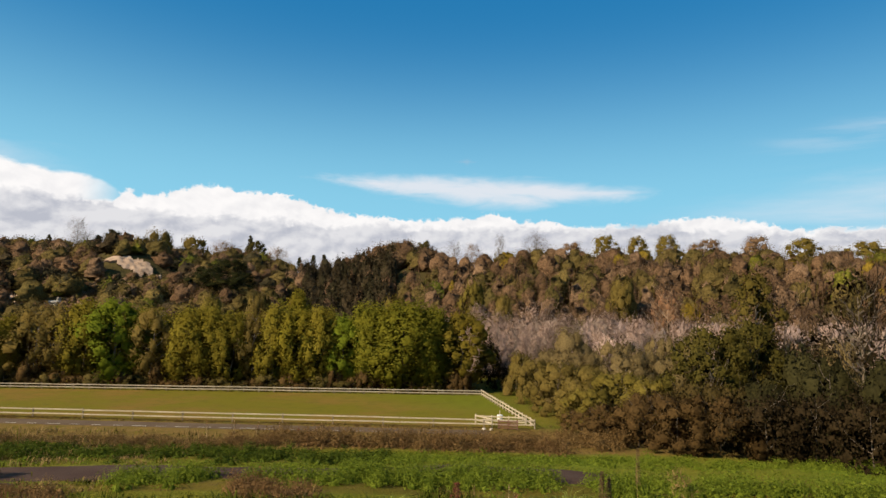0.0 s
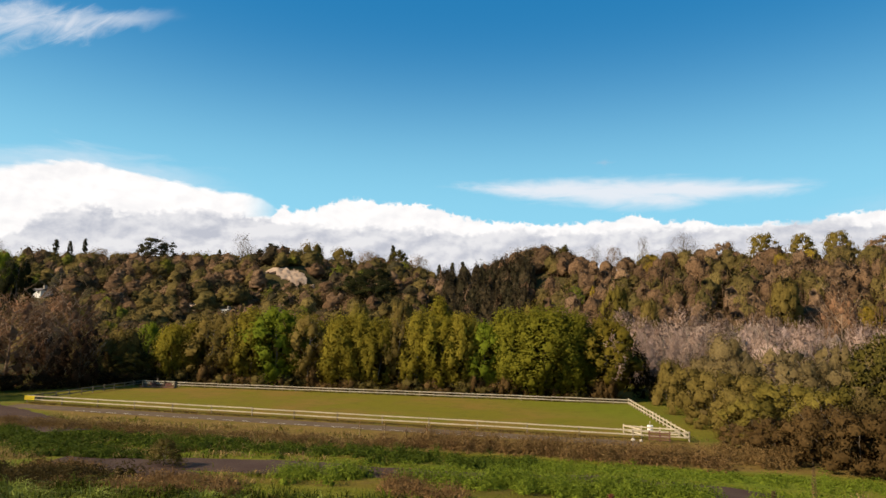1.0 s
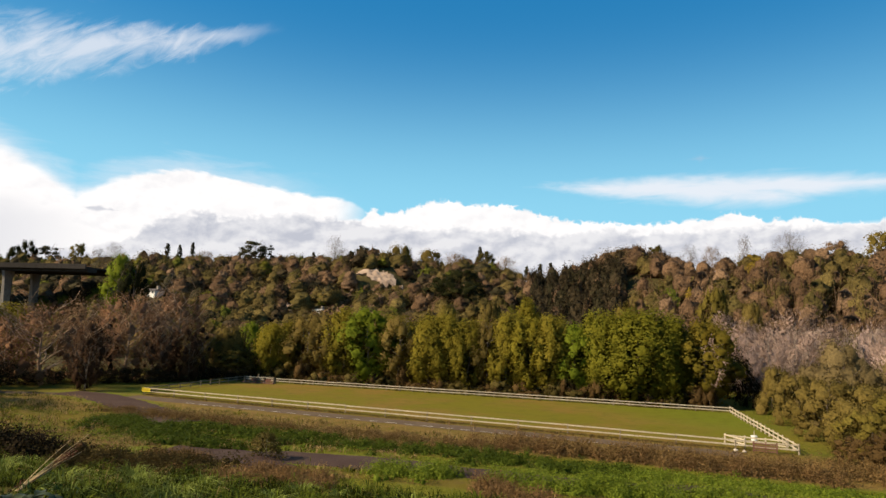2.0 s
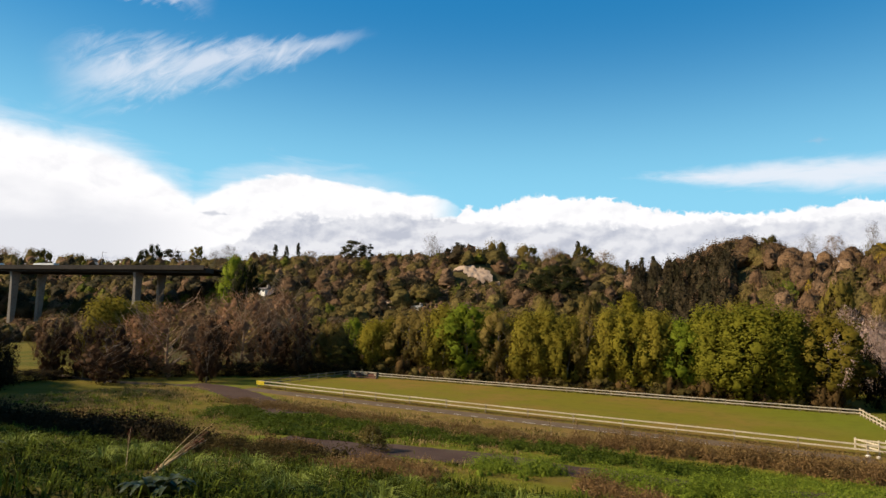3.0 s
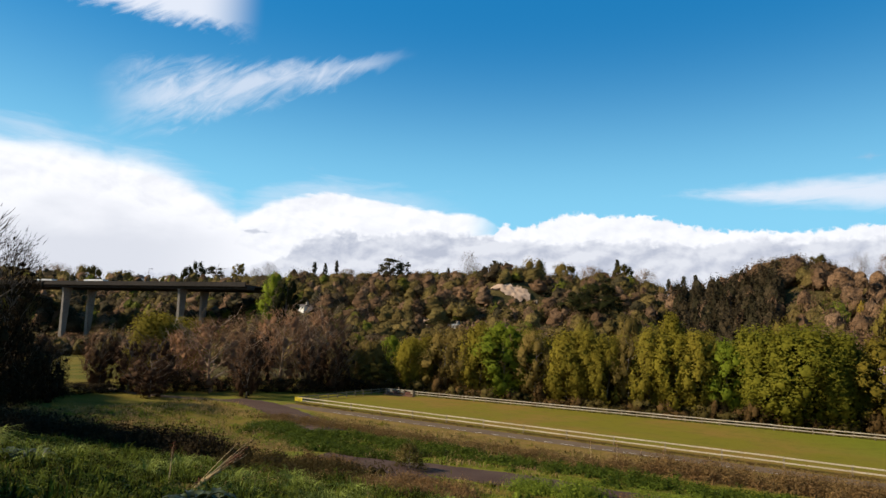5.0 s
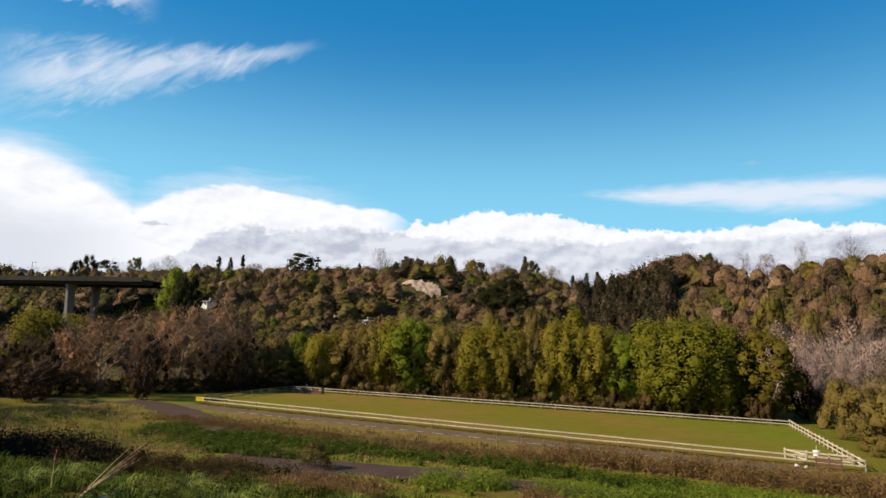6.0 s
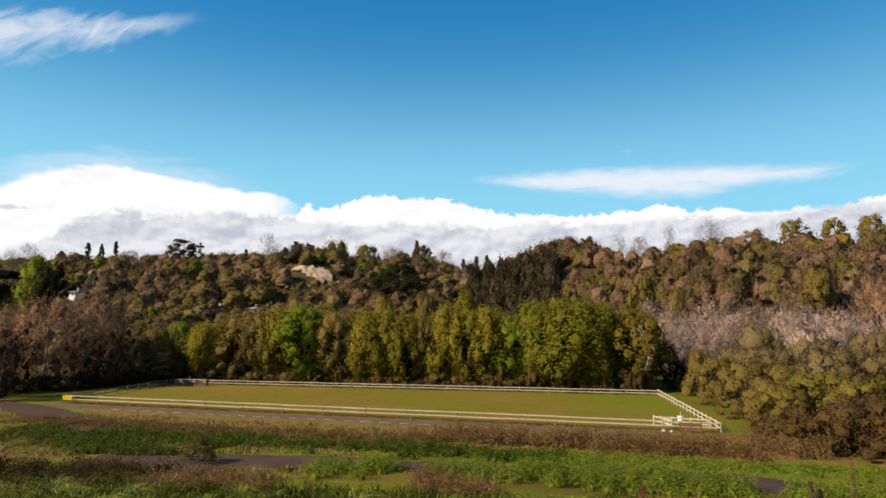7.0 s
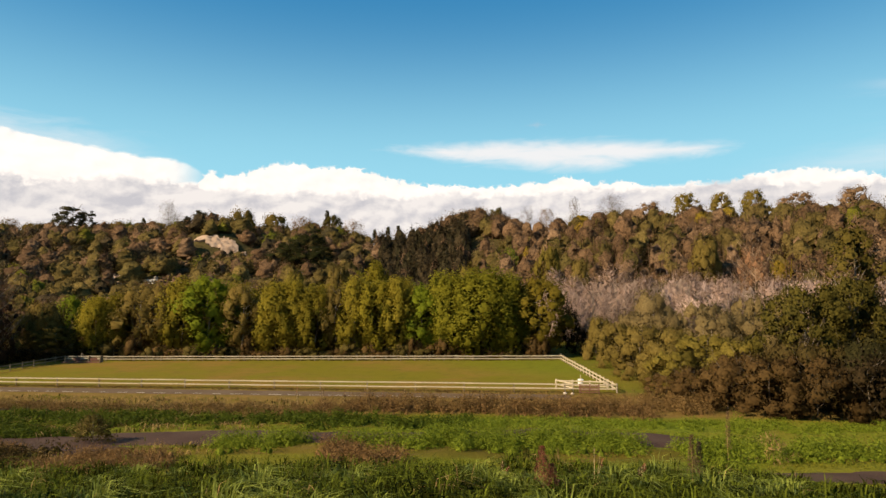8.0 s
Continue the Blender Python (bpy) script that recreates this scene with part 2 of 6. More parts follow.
WEEDS = leafy("weed_leaves", (0.074, 0.104, 0.008), (0.182, 0.216, 0.021), shine=0.05, through_light=0.36, mottle=1.5)
WEEDS_DARK = leafy("dark_weed_leaves", (0.026, 0.040, 0.004), (0.075, 0.095, 0.009), shine=0.04)
DOCK_LEAF = leafy("dark_dock_leaves", (0.007, 0.010, 0.002), (0.040, 0.050, 0.010), shine=0.2, rough=0.45, through_light=0.1)
GRASS_DRY = leafy("dry_grass", (0.17, 0.11, 0.04), (0.32, 0.215, 0.09))
TARMAC = blotchy("tarmac", (0.050, 0.030, 0.023), (0.062, 0.040, 0.030), (0.036, 0.022, 0.017), 0.4, 14.0, 0.85, 0.3)
ROADWAY = blotchy("worn_drive", (0.088, 0.060, 0.040), (0.108, 0.076, 0.049), (0.062, 0.043, 0.030), 0.4, 14.0, 0.85, 0.3)
PAINT = blotchy("road_paint", (0.42, 0.39, 0.33), (0.34, 0.31, 0.26), (0.2, 0.18, 0.15), 1.0, 8.0, 0.8, 0.1)
TURF, bsdf = material("paddock_turf", 0.95)
p = position()
place = Val.tree.nodes.new("ShaderNodeSeparateXYZ")
Val.tree.links.new(p, place.inputs[0])
broad, tuft, blade = noisy(p, 0.07, 4.0, 0.6), noisy(p, 0.6, 4.0, 0.6), noisy(p, 5.0, 4.0, 0.7)
lush = (Val(place.outputs[0]) + (broad - 0.5) * 26.0 + (Val(place.outputs[1]) - 66.0) * 0.9).step(-9.0, 11.0)
worn = (broad * 1.1 + (tuft - 0.5) * 0.35).step(0.46, 0.62)
col = mix(worn, (0.106, 0.090, 0.0085), (0.140, 0.086, 0.018))
col = mix(lush, col, (0.092, 0.102, 0.0075))
col = mix(tuft.step(0.48, 0.66) * 0.5, col, (0.066, 0.070, 0.0065))
col = mix(blade.step(0.45, 0.75) * 0.5, col, (0.150, 0.120, 0.020))
Val.tree.links.new(col, bsdf.inputs["Base Color"])
relief(bsdf, blade + tuft, 0.5, 0.05)
RAIL = blotchy("weathered_white_wood", (0.42, 0.355, 0.255), (0.34, 0.285, 0.20), (0.24, 0.195, 0.14), 0.6, 8.0, 0.8, 0.3)
OLD_AND_SHADED_WOOD = blotchy("grey_old_and_shaded_wood", (0.20, 0.16, 0.11), (0.15, 0.12, 0.085), (0.09, 0.07, 0.05), 0.8, 8.0, 0.9, 0.3)
RED = blotchy("faded_red_wood", (0.14, 0.066, 0.048), (0.17, 0.095, 0.072), (0.10, 0.05, 0.038), 1.5, 8.0, 0.8, 0.2)
YELLOW = blotchy("yellow_sheet", (0.75, 0.60, 0.04), (0.70, 0.55, 0.05), (0.55, 0.43, 0.06), 2.0, 9.0, 0.6, 0.1)
WHITE = blotchy("white_paint", (0.66, 0.65, 0.62), (0.58, 0.57, 0.54), (0.48, 0.47, 0.44), 1.0, 6.0, 0.6, 0.1)
CONCRETE = blotchy("concrete", (0.25, 0.22, 0.18), (0.20, 0.172, 0.142), (0.14, 0.12, 0.10), 0.15, 1.5, 0.9, 0.3)
# the deck's shaded fascia is put into this darker concrete colour
CONCRETE_SHADED = blotchy("shade_toned_concrete", (0.046, 0.039, 0.033), (0.036, 0.031, 0.026), (0.025, 0.021, 0.018), 0.15, 1.5, 0.9, 0.3)
CREAM = blotchy("cream_render", (0.46, 0.40, 0.32), (0.40, 0.34, 0.27), (0.3, 0.25, 0.2), 1.0, 6.0, 0.7, 0.1)
SLATE = blotchy("roof_slate", (0.10, 0.095, 0.095), (0.14, 0.12, 0.115), (0.07, 0.065, 0.065), 0.6, 5.0, 0.7, 0.3)
SOIL = blotchy("bare_earth", (0.38, 0.275, 0.195), (0.30, 0.21, 0.145), (0.18, 0.12, 0.08), 0.12, 0.7, 0.95, 0.8)
GLASS, _g = material("dark_glass", 0.08)
_g.inputs["Base Color"].default_value = (0.02, 0.025, 0.03, 1)
RUBBER, _g = material("rubber", 0.8)
_g.inputs["Base Color"].default_value = (0.02, 0.02, 0.02, 1)

GROUND, bsdf = material("meadow", 0.95)
p = position()
patch, tuft, blade = noisy(p, 0.09, 4.0), noisy(p, 0.7, 5.0, 0.65), noisy(p, 7.0, 4.0, 0.7)


def layer_of(name):
    n = Val.tree.nodes.new("ShaderNodeAttribute")
    n.attribute_name = name
    return Val(n.outputs["Fac"]).clamp()


col = mix(patch.step(0.38, 0.62), (0.060, 0.056, 0.007), (0.108, 0.081, 0.012))
col = mix(tuft.step(0.50, 0.72), col, (0.10, 0.068, 0.02))
col = mix(layer_of("dry") * (tuft.step(0.3, 0.6) * 0.6 + 0.4), col, (0.165, 0.100, 0.030))
col = mix(layer_of("mown"), col, mix(patch.step(0.3, 0.7), (0.085, 0.115, 0.009), (0.125, 0.112, 0.013)))
col = mix(layer_of("litter"), col, mix(tuft.step(0.3, 0.7), (0.045, 0.036, 0.013), (0.065, 0.05, 0.018)))
col = mix(blade.step(0.5, 0.8) * 0.5, col, (0.022, 0.026, 0.007))
Val.tree.links.new(col, bsdf.inputs["Base Color"])
relief(bsdf, blade + tuft, 0.8, 0.12)


# ---- mesh helpers ----
RNG = np.random.default_rng(7)


def smooth(a, b, v):
    t = np.clip((np.asarray(v, float) - a) / (b - a), 0, 1)
    return t * t * (3 - 2 * t)


def mesh_of(name, verts, faces, mat, tint=None, shade=False, normals=None):
    """A mesh from arrays; faces of one length."""
    me = bpy.data.meshes.new(name)
    verts, faces = np.asarray(verts, np.float32), np.asarray(faces, np.int32)
    k = faces.shape[1]
    me.vertices.add(len(verts))
    me.vertices.foreach_set("co", verts.ravel())
    me.loops.add(faces.size)
    me.loops.foreach_set("vertex_index", faces.ravel())
    me.polygons.add(len(faces))
    me.polygons.foreach_set("loop_start", np.arange(0, faces.size, k, dtype=np.int32))
    if tint is not None:
        layer = me.attributes.new("tint", "FLOAT_COLOR", "POINT")
        layer.data.foreach_set("color", np.concatenate([tint, np.ones((len(tint), 1))], 1).astype(np.float32).ravel())
    me.materials.append(mat)
    if shade:
        me.polygons.foreach_set("use_smooth", np.ones(len(faces), bool))
    me.update(calc_edges=True)
    if normals is not None:
        me.polygons.foreach_set("use_smooth", np.ones(len(faces), bool))
        me.normals_split_custom_set_from_vertices(unit(np.asarray(normals, np.float32)))
    return me


def part(name, data, material=None, parent=None, label=""):
    """Links a mesh, or a bmesh, as one object under a thing or a part."""
    if isinstance(data, bmesh.types.BMesh):
        me = bpy.data.meshes.new(name)
        data.to_mesh(me)
        data.free()
        me.materials.append(material)
        data = me
    ob = new(name, data)
    if parent is not None:
        ob.parent = parent
    return tagged(ob, label)


def thing(name, m, label, category, group="", kind=""):
    ob = new(name)
    ob.empty_display_size = 0.3
    ob.matrix_world = m
    return tagged(ob, label, category, group, kind)


def boxes(*specs, bevel=0.0):
    """A bmesh of boxes, each (x0, y0, z0, x1, y1, z1)."""
    bm = bmesh.new()
    for x0, y0, z0, x1, y1, z1 in specs:
        bmesh.ops.create_cube(bm, size=1, matrix=Matrix.LocRotScale(((x0 + x1) / 2, (y0 + y1) / 2, (z0 + z1) / 2), None, (x1 - x0, y1 - y0, z1 - z0)))
    if bevel:
        bmesh.ops.bevel(bm, geom=bm.edges[:], offset=bevel, segments=1, affect="EDGES")
    return bm


def tube(points, radii, sides=6):
    """Vertices and quads of a tapering limb."""
    pts = np.asarray(points, float)
    d = np.gradient(pts, axis=0)
    d /= np.linalg.norm(d, axis=1)[:, None] + 1e-9
    a = np.cross(d, [0.31, 0.77, 0.21])
    a /= np.linalg.norm(a, axis=1)[:, None] + 1e-9
    b = np.cross(d, a)
    ang = np.arange(sides) * 2 * np.pi / sides
    v = pts[:, None] + np.asarray(radii)[:, None, None] * (a[:, None] * np.cos(ang)[None, :, None] + b[:, None] * np.sin(ang)[None, :, None])
    f = [[i * sides + j, i * sides + (j + 1) % sides, (i + 1) * sides + (j + 1) % sides, (i + 1) * sides + j] for i in range(len(pts) - 1) for j in range(sides)]
    return v.reshape(-1, 3), np.array(f)


def join(pieces):
    vs, fs, n = [], [], 0
    for v, f in pieces:
        vs.append(v)
        fs.append(f + n)
        n += len(v)
    return np.concatenate(vs), np.concatenate(fs)


def unit(v):
    return v / (np.linalg.norm(v, axis=-1, keepdims=True) + 1e-9)


def leaves(C, N, size, rng, narrow=0.75):
    """Three-cornered leaves round the points C, facing N."""
    n = len(C)
    N = unit(N)
    t = unit(np.cross(N, rng.normal(size=(n, 3))))
    b = np.cross(N, t)
    s = (size * rng.uniform(0.6, 1.35, n))[:, None]
    V = np.stack([C - t * s, C + t * s * 0.5 - b * s * narrow, C + t * s * 0.5 + b * s * narrow], 1)
    return V.reshape(-1, 3), np.arange(3 * n).reshape(-1, 3)


def twigs(C, D, length, width, rng, face=None):
    """Thin tapering twigs from C along D."""
    n = len(C)
    D = unit(D)
    a = unit(np.cross(D, rng.normal(size=(n, 3)) if face is None else face))
    L = (length * rng.uniform(0.5, 1.3, n))[:, None]
    V = np.stack([C - a * width, C + a * width, C + D * L], 1)
    return V.reshape(-1, 3), np.arange(3 * n).reshape(-1, 3)


def halves(f):
    """Quads cut into triangles."""
    return np.concatenate([f[:, (0, 1, 2)], f[:, (0, 2, 3)]])


PROFILES = {
    "round": lambda u: np.sqrt(np.clip(1 - (2 * u - 1) ** 2, 0, 1)),
    "egg": lambda u: np.clip(np.sin(np.pi * np.clip(u, 0, 1) ** 0.75), 0, 1) ** 0.7,
    "column": lambda u: np.clip(np.minimum(u * 5 + 0.35, (1 - u) * 2.6), 0, 1) ** 0.6,
    "cone": lambda u: np.clip(1 - u, 0, 1) ** 0.85 * np.clip(u * 9 + 0.3, 0, 1),
    "dome": lambda u: np.clip(1 - u ** 2.2, 0, 1) ** 0.5,
    "flat": lambda u: np.clip(np.sin(np.pi * np.clip(u, 0, 1)), 0, 1) ** 0.35,
}


def blob(c, rx, rz, rng, rings=4, sides=7):
    """A small uneven lump of dense growth, open beneath; also its outward directions."""
    U, A = np.meshgrid(np.linspace(0.07, 0.74, rings) * np.pi, np.arange(sides) * 2 * np.pi / sides, indexing="ij")
    A = A + (np.arange(rings) % 2)[:, None] * np.pi / sides
    k = rng.uniform(0.6, 1.2, U.shape)
    D = np.stack([np.sin(U) * np.cos(A), np.sin(U) * np.sin(A), np.cos(U)], -1).reshape(-1, 3)
    V = c + D * k.reshape(-1, 1) * np.array([rx, rx, rz])
    ix = np.arange(rings * sides).reshape(rings, sides)
    q = halves(np.stack([ix[:-1], ix[1:], np.roll(ix, -1, 1)[1:], np.roll(ix, -1, 1)[:-1]], -1).reshape(-1, 4))
    cap = np.array([[0, j, j + 1] for j in range(1, sides - 1)])
    return V, np.concatenate([q, cap]), D


def lumps_of(shape, h, r, base, count, swell, rng, tall=1.25):
    """Places and sizes of the lumps that make up a crown, spread evenly over an uneven envelope."""
    u = (np.arange(count) + rng.uniform(0.1, 0.9, count)) / count * 0.9 + 0.03
    a = np.arange(count) * 2.39996 + rng.uniform(-0.5, 0.5, count)
    lobe = 1 + 0.16 * np.sin(2 * a + rng.uniform(0, 6)) + 0.1 * np.sin(3 * a + 5 * u + rng.uniform(0, 6))
    rad = PROFILES[shape](u) * r * lobe * rng.uniform(0.45, 0.92, count)
    cr = r * swell * rng.uniform(0.65, 1.3, count)
    c = np.stack([rad * np.cos(a), rad * np.sin(a), h * (base + (1 - base) * u)], 1)
    c[:, 2] = np.minimum(c[:, 2], h - cr * tall * 0.85)
    return c, cr


def crown(shape, h, r, base, clumps, per, size, seed, twiggy=0.0, clump=0.3, core=0.0, tall=1.25, inner=0.7):
    """Leaves and twigs of a crown of height h and radius r that starts at base * h: lumps on an uneven envelope, with gaps. Leaves shade with the lump that they belong to.
    With a core the lumps are closed by dense inner growth."""
    rng = np.random.default_rng(seed)
    n = clumps * per
    heart = np.array([0, 0, h * (base + 0.38 * (1 - base))])
    if core:
        count = int(core)
        c, cr = lumps_of(shape, h, r, base, count, clump, rng, tall)
        k = rng.choice(count, n, p=cr ** 2 / (cr ** 2).sum())
        reach = rng.uniform(0.66, 1.3, n) 
    else:
        u = rng.uniform(0.02, 0.98, clumps)
        ang = rng.uniform(0, 2 * np.pi, clumps)
        rad = PROFILES[shape](u) * r * rng.uniform(0.35, 1.0, clumps) ** 0.5
        lob = 1 + 0.22 * np.sin(3 * ang + seed) + 0.12 * np.sin(5 * ang + 2.3 * seed + 4 * u)
        c = np.stack([rad * lob * np.cos(ang), rad * lob * np.sin(ang), h * (base + (1 - base) * u)], 1)
        cr = r * clump * rng.uniform(0.6, 1.25, clumps)
        k = np.repeat(np.arange(clumps), per)
        reach = rng.uniform(0.2, 1.25, n)
    d = unit(rng.normal(size=(n, 3)) + np.array([0, 0, 0.25]))
    C = c[k] + d * (cr[k] * reach)[:, None] * np.array([1, 1, tall])
    C[:, 2] = np.maximum(C[:, 2], 0.1)
    out = unit(c[k] * np.array([1, 1, 0.0]) + 1e-6)
    N = d + 0.45 * out + rng.normal(size=(n, 3)) * 0.4
    S = 0.6 * d + 0.95 * unit((C - heart) * np.array([1, 1, 0.55])) + np.array([0, 0, 0.12]) + rng.normal(size=(n, 3)) * 0.1
    nt = int(n * twiggy)
    pieces = [leaves(C[nt:], N[nt:], size, rng)] if nt < n else []
    if nt:
        D = out[:nt] * 0.5 + d[:nt] * 0.6 + np.array([0, 0, 0.7]) + rng.normal(size=(nt, 3)) * 0.25
        pieces.append(twigs(C[:nt], D, size * 3.2, size * 0.13, rng, S[:nt]))
    S = np.repeat(np.concatenate([S[nt:], S[:nt]]), 3, 0)
    if core:
        for i in range(count):
            V, F, D = blob(c[i], cr[i] * inner, cr[i] * inner * tall, rng, 3, 6)
            V[:, 2] = np.maximum(V[:, 2], 0.05)
            pieces.append((V, F))
            S = np.concatenate([S, 0.6 * D + 0.95 * unit((V - heart) * np.array([1, 1, 0.55])) + np.array([0, 0, 0.12])])
    return (*join(pieces), S)


def trunk(h, r, base, top_r, limbs, seed, lean=0.05, spread=0.8, forks=0):
    """A tapered, slightly bent stem, its limbs and their branches."""
    rng = np.random.default_rng(seed + 500)
    bend = np.cumsum(rng.normal(scale=lean * h / 7, size=(8, 2)), 0)
    zs = np.linspace(-0.3, h * 0.92, 8)
    stem = np.column_stack([bend - bend[0], zs])
    R = np.linspace(r, r * 0.12, 8)
    R[0] *= 1.35
    pieces = [tube(stem, R, 7)]
    for i in range(limbs):
        z = h * (base + (0.9 - base) * (i + rng.uniform(0, 0.8)) / limbs)
        f = np.clip((z + 0.3) / (h * 0.92 + 0.3) * 7, 0, 6.99)
        o = stem[int(f)] + (stem[int(f) + 1] - stem[int(f)]) * (f % 1)
        a = rng.uniform(0, 2 * np.pi)
        L = top_r * spread * rng.uniform(0.6, 1.1) * (1.15 - 0.6 * (z / h))
        ss = np.linspace(0, 1, 5)
        w = rng.normal(scale=0.08 * L, size=(5, 3)) * ss[:, None]
        p = o + np.column_stack([np.cos(a) * L * ss, np.sin(a) * L * ss, L * (0.5 * ss + 0.45 * ss ** 2)]) + w
        thick = r * 0.42 * (1.1 - 0.5 * z / h)
        pieces.append(tube(p, np.linspace(thick, thick * 0.12, 5), 5))
        for j in range(forks):
            g = rng.uniform(1.2, 3.9)
            q = p[int(g)] + (p[int(g) + 1] - p[int(g)]) * (g % 1)
            b = a + rng.choice((-1, 1)) * rng.uniform(0.4, 1.2)
            M = L * rng.uniform(0.35, 0.65)
            tt = np.linspace(0, 1, 3)
            pieces.append(tube(q + np.column_stack([np.cos(b) * M * tt, np.sin(b) * M * tt, M * (0.55 * tt + 0.3 * tt ** 2)]), np.linspace(thick * 0.5, thick * 0.1, 3), 3))
    return join(pieces)


def polar(a, d):
    """Plan place at a degrees to the left of the first look, d metres off."""
    return -d * math.sin(radians(a)), d * math.cos(radians(a))


# ---- ground ----
def ground(x, y):
    """Height of the land: a grassy bank under the viewpoint, the valley floor, the hills beyond."""
    x, y = np.asarray(x, float), np.asarray(y, float)
    foot = 27.5 + 0.18 * np.clip(x, -70, 0)
    s = foot - y
    bank = 0.105 * (s + np.sqrt(s * s + 6.0))
    bank = np.where(bank > 9, 9 + 6 * np.tanh((bank - 9) / 6), bank)
    low = 0.95 * (1 - smooth(0, 17, y - foot))
    d, a = np.hypot(x, y), np.degrees(np.arctan2(-x, y))
    start = np.interp(a, (-10, 30, 46, 62), (128, 148, 155, 262))
    end = np.interp(a, (-40, 0, 10, 25, 46, 62), (195, 205, 228, 250, 258, 385))
    crest = np.interp(a, (-40, -30, -20, -9, -0.5, 3.5, 8, 13.5, 18, 31, 38, 45, 52, 62), (21, 23, 25, 25.5, 25.5, 30.0, 27.0, 25, 29.5, 30.5, 28.5, 27, 26.5, 28.5))
    front = smooth(-20, 40, y) * smooth(100, 80, np.abs(a))
    hill = crest * smooth(0, 1, (d - start) / (end - start)) * front
    hill = hill + 6.5 * np.exp(-((a - 27.0) / 2.7) ** 4) * smooth(200, 213, d) * smooth(250, 215, d) * (y > 0)
    rise = 3.0 * smooth(85, 130, d) * smooth(5, -10, a) * front
    lumps = 0.12 * np.sin(x * 0.31 + 1.2 * np.sin(y * 0.23)) * np.sin(y * 0.37 + np.sin(x * 0.19)) * smooth(50, 40, y) + 0.05 * np.sin(x * 1.1 + y * 0.6) * np.sin(y * 1.3) * smooth(44, 38, y)
    return bank + low + hill + rise + lumps


def gz(x, y):
    return float(ground(x, y))


def spline(pts, n=12):
    """A smooth line through plan points."""
    P = [np.array(p, float) for p in pts]
    P = [2 * P[0] - P[1], *P, 2 * P[-1] - P[-2]]
    out = []
    for i in range(1, len(P) - 2):
        for t in np.linspace(0, 1, n, endpoint=False):
            out.append(0.5 * (2 * P[i] + (P[i + 1] - P[i - 1]) * t + (2 * P[i - 1] - 5 * P[i] + 4 * P[i + 1] - P[i + 2]) * t * t + (3 * P[i] - P[i - 1] - 3 * P[i + 1] + P[i + 2]) * t ** 3))
    return np.array(out + [P[-2]])


PATH_FAR = spline([(-86, 46.5), (-78, 46.2), (-70, 47.5), (-63, 50.4)])
PATH_WEST = spline([(-64, 51.2), (-60, 51.2), (-55.5, 49.8), (-50, 47.3), (-46, 45.4), (-42, 43.4), (-39, 41.6)])
PATH_LINE = spline([(-30.0, 31.4), (-25.5, 33.0), (-20.5, 33.6), (-14, 34.6), (-8, 34.4), (0, 35.4), (5.0, 35.2), (9.5, 34.6)])
PATH_FORK = spline([(-28.5, 31.2), (-24.5, 30.4), (-20.5, 28.6)])
VERGE_LINE = spline([(-20, 27.6), (-14, 27.4), (-6, 27.0), (2, 26.8), (10, 27.6)])
PATH_EAST = spline([(9.6, 24.6), (12.5, 25.0), (18, 25.6), (36, 26)])
STRIP_LINE = spline([(-40, 36), (-33, 36.0), (-22, 37.4), (-12, 37.8), (-4, 38.2), (8, 37.6), (30, 37)])
STRIP_BACK = spline([(-10, 43.0), (-4, 43.2), (3, 43.3), (12, 43.0), (34, 42.5)])


def line_gap(x, y, line):
    """Plan distance from points to a line."""
    q = np.column_stack([np.ravel(x), np.ravel(y)])
    best = np.full(len(q), 1e9)
    for a, b in zip(line[:-1], line[1:]):
        d = b - a
        t = np.clip(((q - a) @ d) / (d @ d), 0, 1)
        best = np.minimum(best, np.linalg.norm(q - a - t[:, None] * d, axis=1))
    return best.reshape(np.shape(x))


def spaced(hi, near, grow):
    out, v, s = [], 0.0, near
    while v < hi:
        out.append(v)
        v += s
        s *= grow
    return np.array(out + [hi])


xr = np.concatenate([-spaced(3000, 0.8, 1.028)[::-1], spaced(3000, 0.7, 1.035)[1:]])
yr = np.concatenate([-spaced(800, 1.5, 1.2)[::-1], np.arange(0.7, 60, 0.7), 60 + spaced(3300, 0.9, 1.045)])
GX, GY = np.meshgrid(xr, yr)
GZ = ground(GX, GY)
nx, ny = len(xr), len(yr)
idx = np.arange(nx * ny).reshape(ny, nx)
faces = np.stack([idx[:-1, :-1], idx[:-1, 1:], idx[1:, 1:], idx[1:, :-1]], -1).reshape(-1, 4)
me = mesh_of("ground", np.column_stack([GX.ravel(), GY.ravel(), GZ.ravel()]), faces, GROUND, shade=True)
foot_gap = GY - 27.5 - 0.18 * np.clip(GX, -70, 0)
mown = smooth(3.4, 2.3, line_gap(GX, GY, PATH_LINE)) + smooth(3.2, 2.4, line_gap(GX, GY, PATH_WEST)) + smooth(4.2, 3.2, line_gap(GX, GY, PATH_EAST)) + smooth(2.0, 1.3, line_gap(GX, GY, VERGE_LINE)) + smooth(3.0, 2.2, line_gap(GX, GY, PATH_FORK)) + smooth(1.3, 0.7, line_gap(GX, GY, STRIP_LINE)) + smooth(0.8, 0.3, line_gap(GX, GY, STRIP_BACK))
mown += smooth(-12, -5, GX) * smooth(34, 36, GY) * smooth(45, 43.5, GY)
mown += 0.5 * smooth(53, 56, GY) * smooth(120, 95, GY) * smooth(-66, -58, GX) * smooth(30, 20, GX) + smooth(60, 90, np.hypot(GX, GY)) * smooth(-45, -60, GX) * 0.1
